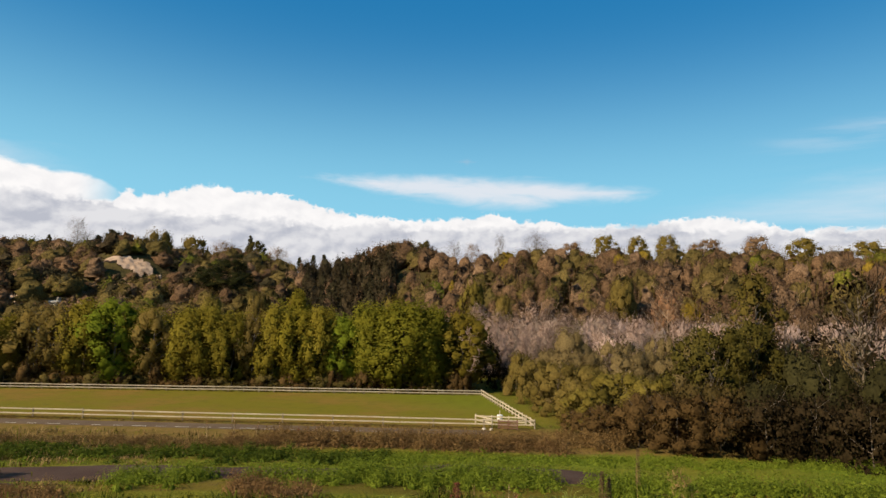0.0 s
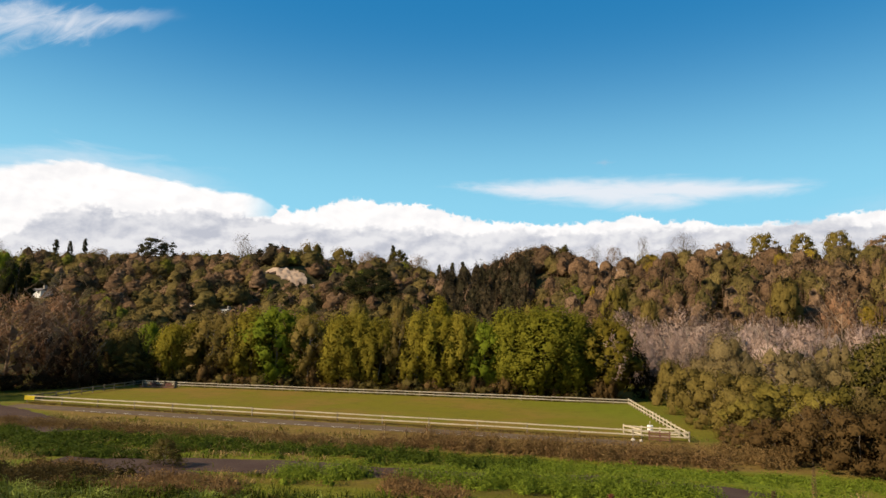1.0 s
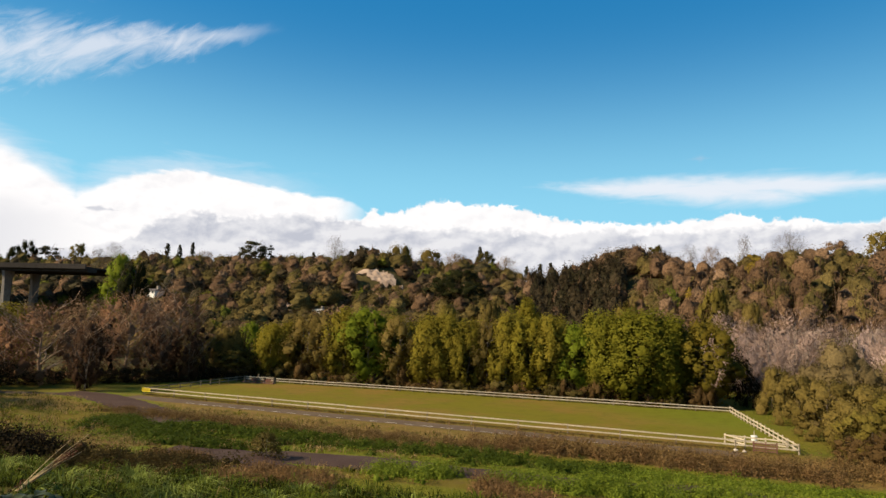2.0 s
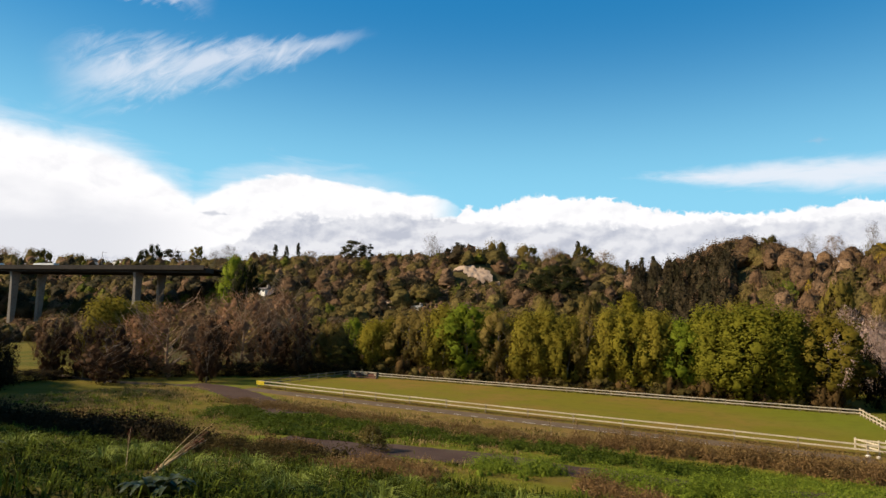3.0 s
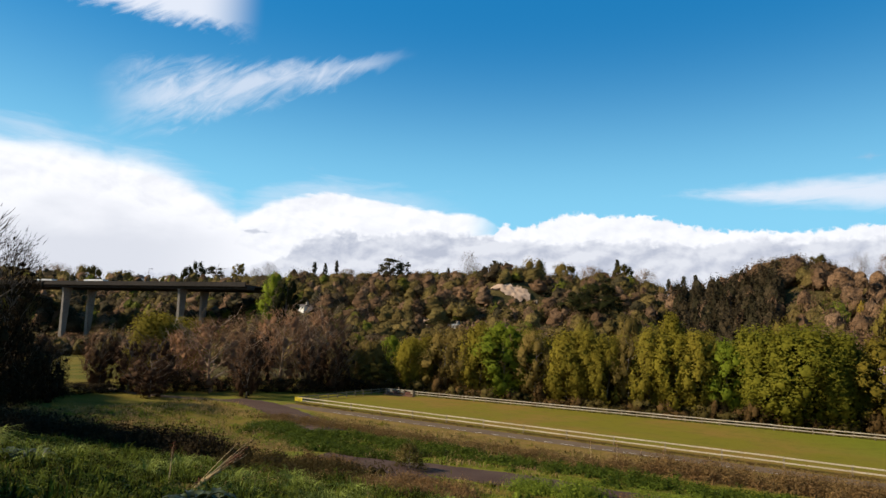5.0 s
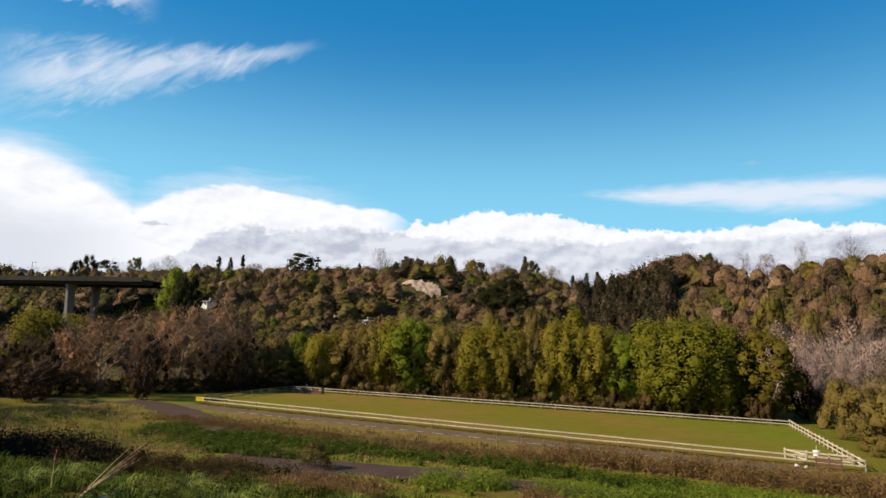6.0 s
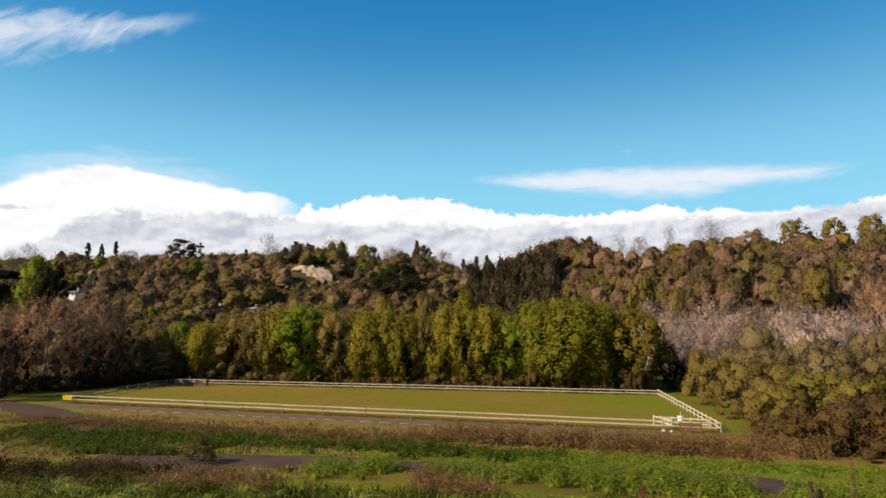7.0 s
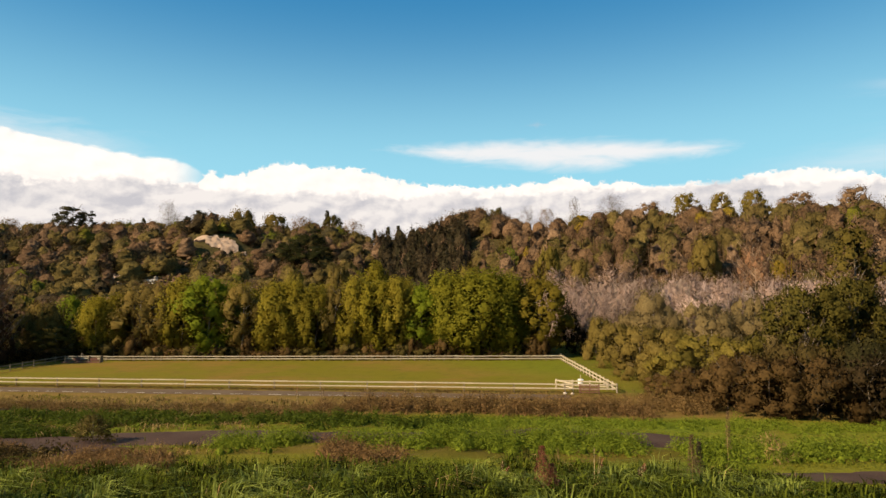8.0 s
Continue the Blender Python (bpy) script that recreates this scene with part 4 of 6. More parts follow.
def far_proto(shape, h, r, base, cards, size, seed, twiggy=0.0, stems=1, core=0.86, rough=0.24, mesh=(8, 9)):
    """A far tree: an uneven crown closed by dense inner growth, with leaf sprays and twigs standing off it, and its stems."""
    rng = np.random.default_rng(seed + 900)
    ph = rng.uniform(0, 6.28, 6)

    def swell(u, a):
        return 1 + 0.15 * np.sin(2 * a + ph[0]) + rough * np.sin(3 * a + 5 * u + ph[1]) * np.sin(7 * u + ph[2]) + 0.8 * rough * np.sin(5 * a - 9 * u + ph[3]) * np.sin(4 * a + 11 * u + ph[4])

    def place(u, a, k):
        R0 = PROFILES[shape](u) * r * swell(u, a) * k
        return np.stack([R0 * np.cos(a), R0 * np.sin(a), h * (base + (1 - base) * u * (1 + 0.25 * (swell(u, a) - 1)) * (0.5 + 0.5 * k))], -1)

    heart = np.array([0, 0, h * (base + 0.3 * (1 - base))])
    u, a = rng.uniform(0.02, 1.0, cards) ** 0.85, rng.uniform(0, 6.28, cards)
    C = place(np.minimum(u, 0.985), a, rng.uniform(core * 0.95, 1.2, cards))
    O = unit((C - heart) * np.array([1, 1, 0.7]))
    n1 = int(cards * twiggy)
    parts = [leaves(C[n1:], O[n1:] + rng.normal(size=(cards - n1, 3)) * 0.45, size, rng)]
    if n1:
        parts.append(twigs(C[:n1], O[:n1] * 0.5 + np.array([0, 0, 0.9]) + rng.normal(size=(n1, 3)) * 0.15, size * 3.5, size * 0.16, rng, O[:n1]))
    loose = np.repeat(rng.normal(size=(cards, 3)) * 0.5, 3, 0)
    U, A = np.meshgrid(np.linspace(0.02, 0.985, mesh[0]), np.arange(mesh[1]) * 2 * np.pi / mesh[1], indexing="ij")
    V = place(U, A + 0.2 * U, core * rng.uniform(0.84, 1.12, U.shape)).reshape(-1, 3)
    ix = np.arange(mesh[0] * mesh[1]).reshape(mesh)
    q = halves(np.stack([ix[:-1], np.roll(ix, -1, 1)[:-1], np.roll(ix, -1, 1)[1:], ix[1:]], -1).reshape(-1, 4))
    cap = ix[-1, 0] + np.array([[0, j, j + 1] for j in range(1, mesh[1] - 1)])
    parts.append((V, np.concatenate([q, cap])))
    v, f = join(parts)
    nn = unit((v - heart) * np.array([1, 1, 0.7])) + np.concatenate([loose, rng.normal(size=V.shape) * 0.5]) + np.array([0, 0, 0.12])
    count = len(v)
    for i in range(stems):
        ox, oy = rng.uniform(-0.6, 0.6, 2) * r * (stems > 1)
        sv, sf = tube([(ox, oy, -1), (ox * 1.4, oy * 1.4 + 0.2, h * 0.9)], (0.2, 0.07), 3)
        v, f = join([(v, f), (sv, halves(sf))])
    stem = v[count:].reshape(-1, 3, 3)
    return v, f, h, r, np.concatenate([nn, (stem - stem.mean(1, keepdims=True)).reshape(-1, 3)])


FAR = [far_proto("dome", 9, 4.2, 0.0, 240, 0.27, 40, 0.15, core=0.76), far_proto("dome", 9, 4.2, 0.0, 240, 0.27, 41, 0.15, core=0.76), far_proto("egg", 8, 4.2, 0.0, 240, 0.27, 45, 0.1, core=0.76), far_proto("dome", 9, 4.0, 0.0, 240, 0.27, 49, 0.2, core=0.76),
       far_proto("dome", 11, 3.6, 0.05, 270, 0.25, 42, 0.75, 6, 0.66), far_proto("dome", 11, 3.8, 0.05, 270, 0.25, 44, 0.75, 6, 0.66), far_proto("egg", 11, 3.6, 0.05, 270, 0.25, 57, 0.7, 6, 0.66),
       far_proto("cone", 12, 2.8, 0.0, 220, 0.32, 43, core=0.76), far_proto("egg", 12, 3.2, 0.0, 220, 0.32, 46, core=0.76),
       far_proto("dome", 9, 3.2, 0.0, 380, 0.17, 47, 0.95, 4, 0.7), far_proto("dome", 9, 3.4, 0.0, 380, 0.17, 58, 0.95, 4, 0.7),
       far_proto("dome", 12, 4.5, 0.0, 280, 0.27, 48, 0.35, 3, 0.76), far_proto("round", 12, 4.5, 0.0, 280, 0.27, 59, 0.35, 3, 0.76),
       far_proto("egg", 9, 3.4, 0.0, 700, 0.19, 85, 0.3, 3, 0.66), far_proto("dome", 9, 3.4, 0.0, 700, 0.19, 86, 0.5, 4, 0.62), far_proto("dome", 9, 4.2, 0.0, 80, 0.4, 83, 0.15, core=0.8, mesh=(5, 6)), far_proto("dome", 8, 4.2, 0.0, 80, 0.4, 84, 0.1, core=0.8, mesh=(5, 6))]
BUSHY, STEMMY, PINES, TWIGGY, DOMED, LEAFY, SMALL = (0, 1, 2, 3), (4, 5, 6), (7, 8), (9, 10), (11, 12), (13, 14), (15, 16)
PALETTE = {"russet": ((0.098, 0.060, 0.034), (0.118, 0.074, 0.040)), "brown": ((0.134, 0.081, 0.045), (0.108, 0.065, 0.036), (0.156, 0.098, 0.057)), "olive": ((0.098, 0.073, 0.024), (0.116, 0.085, 0.028), (0.080, 0.062, 0.020)),
           "green": ((0.085, 0.09, 0.013), (0.11, 0.105, 0.015)), "dark": ((0.038, 0.032, 0.016), (0.052, 0.039, 0.021)), "grey": ((0.28, 0.208, 0.162), (0.24, 0.176, 0.134)),
           "pink": ((0.34, 0.245, 0.205), (0.29, 0.208, 0.172)), "gold": ((0.17, 0.118, 0.017), (0.155, 0.105, 0.015))}


def spots_in(a0, a1, d0, d1, count, weights, hmin, hmax, protos, avoid=(), wide=(0.6, 0.9)):
    spots = []
    names = list(weights)
    for _ in range(count):
        a, d = R.uniform(a0, a1), math.sqrt(R.uniform(d0 ** 2, d1 ** 2))
        if any(abs(a - ca) < wa and abs(d - cd) < wd for ca, wa, cd, wd in avoid):
            continue
        x, y = polar(a, d)
        h = R.uniform(hmin, hmax)
        c = R.choice(PALETTE[R.choices(names, [weights[k] for k in names])[0]])
        b = R.uniform(0.82, 1.22)
        spots.append((x, y, h, h * R.uniform(*wide), tuple(q * b for q in c), R.choice(protos)))
    return spots


CLEAR = ((26.8, 2.4, 207, 6.5), (34.4, 0.8, 194, 10), (30.1, 0.9, 190, 7), (46.1, 1.5, 207, 13), (32.0, 0.9, 188, 8))
woodland("hillside_woodland", spots_in(-50, 3.5, 128, 180, 640, {"brown": 7, "olive": 3, "gold": 0.25, "green": 0.15}, 5.5, 9.2, STEMMY * 2 + BUSHY, (), (0.7, 1.05)), "steep hillside of budding brown and olive trees")
woodland("hilltop_woodland", spots_in(-50, 3.5, 178, 201, 150, {"brown": 4.5, "olive": 4, "gold": 0.2}, 5.0, 7.2, DOMED, wide=(0.9, 1.2)), "round-topped olive and brown trees along the hill's crest")
woodland("hilltop_woodland", spots_in(-45, 4, 203, 222, 90, {"brown": 5, "olive": 4, "dark": 1}, 3.5, 5.5, BUSHY, (), (0.9, 1.3)), "brown and olive trees behind the hill's crest")
woodland("hillside_woodland", spots_in(13.5, 50, 150, 262, 900, {"brown": 3.5, "olive": 6, "green": 0.6, "dark": 1.4}, 3.8, 7.0, BUSHY, CLEAR, (1.0, 1.5)), "scrubby hillside of olive and brown trees")
woodland("quarry_scrub", spots_in(24.0, 31.5, 188, 206, 300, {"brown": 5, "olive": 3, "dark": 3}, 1.0, 2.3, SMALL, (), (0.9, 1.5)), "low brown scrub below the quarry face")
woodland("pine_wood", spots_in(4.8, 13.0, 156, 208, 230, {"dark": 6, "brown": 0.8}, 7, 9.5, PINES, (), (0.5, 0.7)), "dark stand of pines on the hillside")
woodland("hilltop_woodland", spots_in(6.0, 11.0, 204, 234, 50, {"brown": 5, "dark": 2}, 4.5, 7, BUSHY), "low brown trees on the shoulder of the knoll")
woodland("hilltop_woodland", spots_in(0.8, 6.6, 200, 232, 90, {"russet": 7, "olive": 1.0}, 6.5, 8.5, BUSHY, (), (1.0, 1.4)), "brown wooded knoll above the pines")
woodland("valley_woodland", spots_in(46, 76, 255, 400, 230, {"brown": 3, "olive": 5, "green": 1.5, "dark": 2}, 6, 9.5, SMALL, ((64.5, 2.4, 265, 32), (55.0, 2.6, 250, 12))), "wooded valley side beyond the bridge")
woodland("thicket_wood", spots_in(-46, 2.5, 104, 132, 220, {"pink": 4, "grey": 3}, 6.5, 9.2, TWIGGY), "bare pinkish-grey thicket below the hill", WOODS_FINE)
woodland("thicket_wood", spots_in(4, 40, 100, 148, 190, {"olive": 5, "brown": 2.5, "green": 1, "gold": 0.6}, 5.5, 8.0, LEAFY), "olive and brown thicket between the tree belt and the hill")
woodland("thicket_wood", spots_in(58.5, 70, 182, 245, 130, {"brown": 5, "dark": 3, "olive": 2}, 3.6, 5.6, BUSHY + STEMMY, (), (0.9, 1.3)), "low brown wood behind the far field")
for a0 in range(49, 71, 3):
    u = Vector((-math.sin(radians(a0 + 1.5)), math.cos(radians(a0 + 1.5))))
    far = Vector((-166, 146)).cross(Vector((-169, -33.4))) / u.cross(Vector((-169, -33.4)))
    woodland("bridge_wood", spots_in(a0, a0 + 3, far + 9, far + 75, 56, {"brown": 2.5, "olive": 5, "dark": 6, "green": 0.8}, 5, 8, SMALL, (), (0.9, 1.3)), "olive and brown wood behind the bridge piers")
    woodland("bridge_scrub", spots_in(a0, a0 + 3, far - 30, far + 8, 34, {"brown": 5, "olive": 3, "dark": 3}, 1.6, 2.9, SMALL, (), (1.3, 2.0)), "low brown scrub round the bridge piers")
woodland("thicket_wood", spots_in(52, 59, 222, 262, 90, {"brown": 4, "dark": 3, "olive": 3}, 3.2, 5.0, SMALL, (), (0.9, 1.4)), "low dark wood on the slope below the bridge")
woodland("thicket_wood", spots_in(39, 72, 150, 245, 240, {"olive": 4, "brown": 5, "green": 1.2, "dark": 1}, 5.5, 8, BUSHY + STEMMY, CLEAR + ((64.6, 2.6, 205, 60), (56.0, 2.0, 235, 16))), "mixed thicket on the valley floor below the bridge")

# single trees that stand out along the crest: bearing, distance, top above the eye, width, kind
for a, d, up, w, k, label in ((37.8, 252, 7.2, 11.5, cedar, "dark flat-topped cedar on the ridge"), (36.9, 250, 6.9, 6.5, cedar, "dark leaning cedar on the ridge"), (38.6, 254, 6.6, 7, scots, "dark rounded pine beside a cedar on the ridge"),
                              (30.9, 250, 7.9, 6.4, bare, "tall bare dead tree on the ridge"), (30.1, 250, 7.0, 4.5, bare, "bare tree on the ridge"), (29.4, 250, 6.8, 4, scots, "small dark tree on the ridge"), (28.4, 250, 7.35, 6.5, scots, "dark narrow pine on the ridge"), (28.9, 251, 6.9, 4, bare, "bare tree on the ridge"),
                              (32.75, 250, 6.6, 3.2, pine, "small dark conifer on the ridge"), (43.0, 256, 6.75, 3.6, pine, "narrow dark conifer on the ridge"), (44.0, 256, 6.45, 3.6, pine, "narrow dark conifer on the ridge"), (44.95, 256, 6.5, 4.4, pine, "narrow dark conifer on the ridge"), (41.9, 256, 5.9, 7, brown, "brown tree on the ridge"),
                              (40.2, 254, 5.7, 9, willow_far, "rounded olive tree on the ridge"), (34.4, 252, 6.0, 9, willow_far, "rounded olive tree on the ridge"), (26.2, 250, 6.9, 8, willow_far, "rounded olive tree on the ridge"), (24.7, 250, 7.45, 11, willow_far, "broad rounded olive tree on the ridge"), (22.0, 250, 7.2, 11, willow_far, "broad rounded olive tree on the ridge"), (19.8, 250, 7.0, 8, brown, "brown tree on the ridge"),
                              (17.5, 246, 7.8, 5.2, pine, "dark spire of a conifer above the ridge"), (17.0, 244, 7.25, 9, oak_lit, "dark green tree on the ridge"), (15.2, 242, 6.75, 8, brown, "brown budding tree on the ridge"), (13.2, 236, 6.1, 4, pine, "small conifer in a dip of the ridge"), (12.0, 234, 6.3, 4, pine, "small conifer in a dip of the ridge"), (11.0, 234, 6.4, 4, pine, "small conifer in a dip of the ridge"),
                              (-5.1, 210, 8.45, 3.6, bare, "bare spire of a tree on the ridge"), (-8.5, 206, 8.55, 9, bare, "round bare tree on the ridge"), (1.9, 210, 7.9, 6, oak_lit, "small dark tree on the ridge"), (-0.9, 208, 7.75, 5, bare, "bare tree on the ridge"), (-2.6, 208, 7.6, 6, brown, "brown budding tree on the ridge"),
                              (-11.6, 204, 7.9, 12.5, ridge_brown, "round-topped brown tree on the ridge"), (-14.6, 203, 8.5, 10.0, ridge_olive, "round-topped olive tree on the ridge"), (-17.4, 203, 8.35, 10.0, ridge_olive, "round-topped olive tree on the ridge"), (-19.9, 203, 8.4, 10.6, ridge_olive, "round-topped olive tree on the ridge"), (-23.0, 203, 7.95, 13.8, ridge_brown, "round-topped brown tree on the ridge"),
                              (-26.7, 203, 8.05, 11.2, ridge_brown, "round-topped brown tree on the ridge"), (-30.1, 203, 7.75, 12.5, ridge_olive, "round-topped olive tree on the ridge"), (-34.2, 203, 7.3, 13.8, ridge_olive, "round-topped olive tree on the ridge"), (-38.5, 203, 7.2, 13.8, ridge_brown, "round-topped brown tree on the ridge"),
                              (54.8, 420, 5.7, 11, oak, "dark round tree beyond the bridge"), (55.6, 420, 5.2, 10, oak, "dark round tree beyond the bridge"), (53.3, 420, 5.45, 14, cedar, "dark spreading cedar beyond the bridge"), (51.4, 300, 5.85, 8, ridge_gold, "yellowish tree beside the bridge's end"), (63, 430, 4.6, 16, willow_far, "olive tree beyond the bridge"), (60.5, 430, 4.4, 14, willow_far, "olive tree beyond the bridge"),
                              (65, 430, 4.5, 16, brown, "brown tree beyond the bridge"), (50.0, 290, 5.4, 6, bare, "bare tree beside the bridge's end"), (48.8, 286, 5.9, 7, bare, "bare tree beside the bridge's end")):
    plant("ridge_tree", k, *polar(a, d), crest_height(a, d, up), w, label, "tree", "trees on the skyline")
# the oak at 47.2 supplies the shaded half of the green tree beside it
# very dark oaks at 18 to 21 degrees are added for a shadowed hollow
for a, d, up, w, k, label in ((48.3, 204, 5.2, 9, poplar_green, "broad fresh green tree beside the bridge's end"), (47.2, 200, 4.7, 10, oak, "dark round tree standing for a green tree's shaded side"), (19.2, 206, 5.5, 13, oak, "very dark round tree standing for hillside shade"), (20.3, 195, 4.3, 14, oak, "very dark broad tree standing for hillside shade"), (19.0, 193, 3.9, 12, oak, "very dark round tree standing for hillside shade"), (20.9, 200, 4.8, 12, oak, "very dark tree standing for hillside shade"), (18.2, 198, 4.4, 11, oak, "very dark round tree standing for hillside shade"),
                              (-2.8, 150, 4.2, 8, willow_yellow, "yellow-green tree on the wooded hill"), (-16, 142, 4.6, 9, willow, "olive tree on the wooded hill"), (-5.5, 138, 3.0, 6, willow, "olive tree at the hill's foot"), (4.3, 128, 2.6, 8, willow_yellow, "yellow-green tree behind the poplars"),
                              (-19.7, 128, 3.5, 8, rusty, "orange-brown tree at the hill's foot"), (13, 140, 2.8, 7, poplar, "yellow-green tree behind the poplars"), (20.5, 132, 2.2, 8, willow_yellow, "yellow-green tree behind the poplars"), (16.5, 138, 2.6, 8, willow, "olive tree behind the poplars")):
    plant("hillside_tree", k, *polar(a, d), crest_height(a, d, up), w, label, "tree", "trees that stand out on the hills")


SALLOW = {id(willow): "rounded sallow bush in olive young leaf", id(willow_yellow): "rounded sallow bush in yellowish young leaf", id(willow_beige): "rounded sallow bush with beige catkins and twigs", id(willow_dark): "sallow bush with leaves darkened for shade"}
# bushes and trees to the right of the paddock
for a, d, h, w, k in ((-10.5, 66, 5.2, 7, willow), (-12.4, 60.5, 3.8, 5.5, willow), (-7.1, 83, 5.4, 5, willow), (-12.8, 66, 4.9, 7.5, willow), (-16.2, 70, 6.2, 7.5, willow_beige), (-15.3, 78, 7.4, 8, willow_beige), (-15.8, 61, 4.7, 8.8, willow_yellow), (-18.4, 60, 4.3, 7, willow_yellow),
                      (-13.2, 57.5, 3.4, 5.5, willow_yellow), (-11.4, 86, 8.6, 8.4, willow_beige), (-19.3, 82, 8.0, 5.5, willow_beige), (-17.8, 74, 6.4, 7, willow_beige), (-12.2, 76, 6.2, 8, willow_beige), (-20.5, 72, 6.0, 7, willow_beige), (-8.5, 75, 5.0, 5.5, willow), (-9.6, 80, 6.0, 6, willow_beige),
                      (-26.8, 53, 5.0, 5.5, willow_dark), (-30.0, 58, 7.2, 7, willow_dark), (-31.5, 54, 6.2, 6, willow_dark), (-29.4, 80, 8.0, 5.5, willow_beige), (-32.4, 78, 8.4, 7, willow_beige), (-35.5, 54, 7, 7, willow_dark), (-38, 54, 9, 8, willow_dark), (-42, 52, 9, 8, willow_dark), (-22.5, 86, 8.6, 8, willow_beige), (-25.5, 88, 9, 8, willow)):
    plant("sallow_bush", k, *polar(a, d), h, w, SALLOW[id(k)], "bush", "sallow thicket")
for a, d, h, w in ((-6.7, 90, 9.8, 5.5), (-5, 97, 10.2, 6), (-8.4, 103, 10.8, 8), (-11, 100, 9.8, 7), (-14.5, 101, 9.8, 7), (-17.5, 99, 9.4, 7), (-21, 100, 9.2, 7), (-3, 103, 11, 7), (-24, 97, 9.0, 7), (-9.4, 95, 8.8, 6)):
    plant("birch_tree", pink, *polar(a, d), h, w, "bare pinkish birch with pale stems", "tree", "bare birches")
# thicket_dark stands for shade at the right and in the gap by the poplars
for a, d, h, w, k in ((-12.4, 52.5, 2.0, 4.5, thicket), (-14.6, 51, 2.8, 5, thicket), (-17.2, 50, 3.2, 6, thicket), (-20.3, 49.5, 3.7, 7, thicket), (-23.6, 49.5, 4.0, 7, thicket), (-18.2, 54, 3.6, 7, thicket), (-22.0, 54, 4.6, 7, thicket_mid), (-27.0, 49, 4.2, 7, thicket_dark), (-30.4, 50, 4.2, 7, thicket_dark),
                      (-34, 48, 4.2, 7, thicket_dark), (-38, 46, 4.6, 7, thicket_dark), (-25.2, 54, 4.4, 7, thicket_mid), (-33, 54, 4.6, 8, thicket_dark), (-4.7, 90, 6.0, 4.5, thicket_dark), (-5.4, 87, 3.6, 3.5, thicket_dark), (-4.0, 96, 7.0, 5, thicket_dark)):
    plant("bramble_thicket", k, *polar(a, d), h, w, "tangled bramble thicket with leaves darkened for shade" if k is thicket_dark else "tangled brown bramble thicket", "bush", "bramble thickets")
plant("oak_tree", oak_lit, *polar(-22.9, 58), 9.0, 7.4, "glossy oak over brambles, leaves darkened for shade", "tree", which=0)
plant("oak_tree", oak_lit, *polar(-26.2, 60), 9.6, 7.0, "oak over brambles with leaves darkened for shade", "tree", which=1)
plant("tall_tree", tall_gold, *polar(-26.4, 72), 15.2, 6.8, "tall tree in yellow-olive young leaf", "tree")
plant("tall_tree", brown, *polar(-28.6, 76), 13.4, 7, "tall tree in olive-brown bud", "tree")
plant("tall_tree", bare_dark, *polar(-33.7, 62), 12.8, 8, "tall dark tree with bare twigs", "tree")
plant("tall_tree", bare_dark, *polar(-40, 54), 13, 9, "tall budding brown tree", "tree")

# trees at the wooded end
for a, d, h, w, k, label in ((39.6, 104, 7.6, 7, willow, "olive tree at the wooded end"), (37.8, 110, 8.6, 5, poplar_green, "small fresh green tree at the wooded end"), (38.7, 101, 4.4, 7.5, oak_lit, "dark green bush at the wooded end"), (41.2, 103, 6.4, 6, willow, "olive tree at the wooded end"), (43.7, 100, 12.0, 10.5, rusty, ""), (47.3, 98, 11.4, 10.5, rusty, ""), (45.4, 104, 11.8, 9, brown, "budding brown tree at the wooded end"),
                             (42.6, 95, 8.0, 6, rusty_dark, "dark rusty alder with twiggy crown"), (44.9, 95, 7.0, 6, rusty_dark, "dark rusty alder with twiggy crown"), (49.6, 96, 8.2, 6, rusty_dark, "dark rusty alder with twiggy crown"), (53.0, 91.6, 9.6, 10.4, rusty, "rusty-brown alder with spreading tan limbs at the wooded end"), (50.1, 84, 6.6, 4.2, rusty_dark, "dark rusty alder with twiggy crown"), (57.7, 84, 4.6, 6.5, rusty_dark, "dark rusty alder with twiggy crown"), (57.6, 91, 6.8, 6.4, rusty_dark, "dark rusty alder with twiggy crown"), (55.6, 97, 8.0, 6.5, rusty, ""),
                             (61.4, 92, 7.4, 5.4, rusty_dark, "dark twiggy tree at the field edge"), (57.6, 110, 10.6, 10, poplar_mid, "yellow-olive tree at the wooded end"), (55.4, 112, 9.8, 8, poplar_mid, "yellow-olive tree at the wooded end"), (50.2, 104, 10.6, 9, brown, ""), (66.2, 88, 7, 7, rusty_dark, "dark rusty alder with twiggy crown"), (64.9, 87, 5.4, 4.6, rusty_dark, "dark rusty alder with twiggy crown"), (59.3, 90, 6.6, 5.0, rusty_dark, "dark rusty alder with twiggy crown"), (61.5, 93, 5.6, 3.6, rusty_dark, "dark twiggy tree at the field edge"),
                             (35.9, 99.5, 8.2, 4.4, poplar, "small yellow-green tree beside the horse jump")):
    plant("alder_tree", k, *polar(a, d), h, w, label or "rusty-brown alder with bare twigs at the wooded end", "tree", "trees at the wooded end")
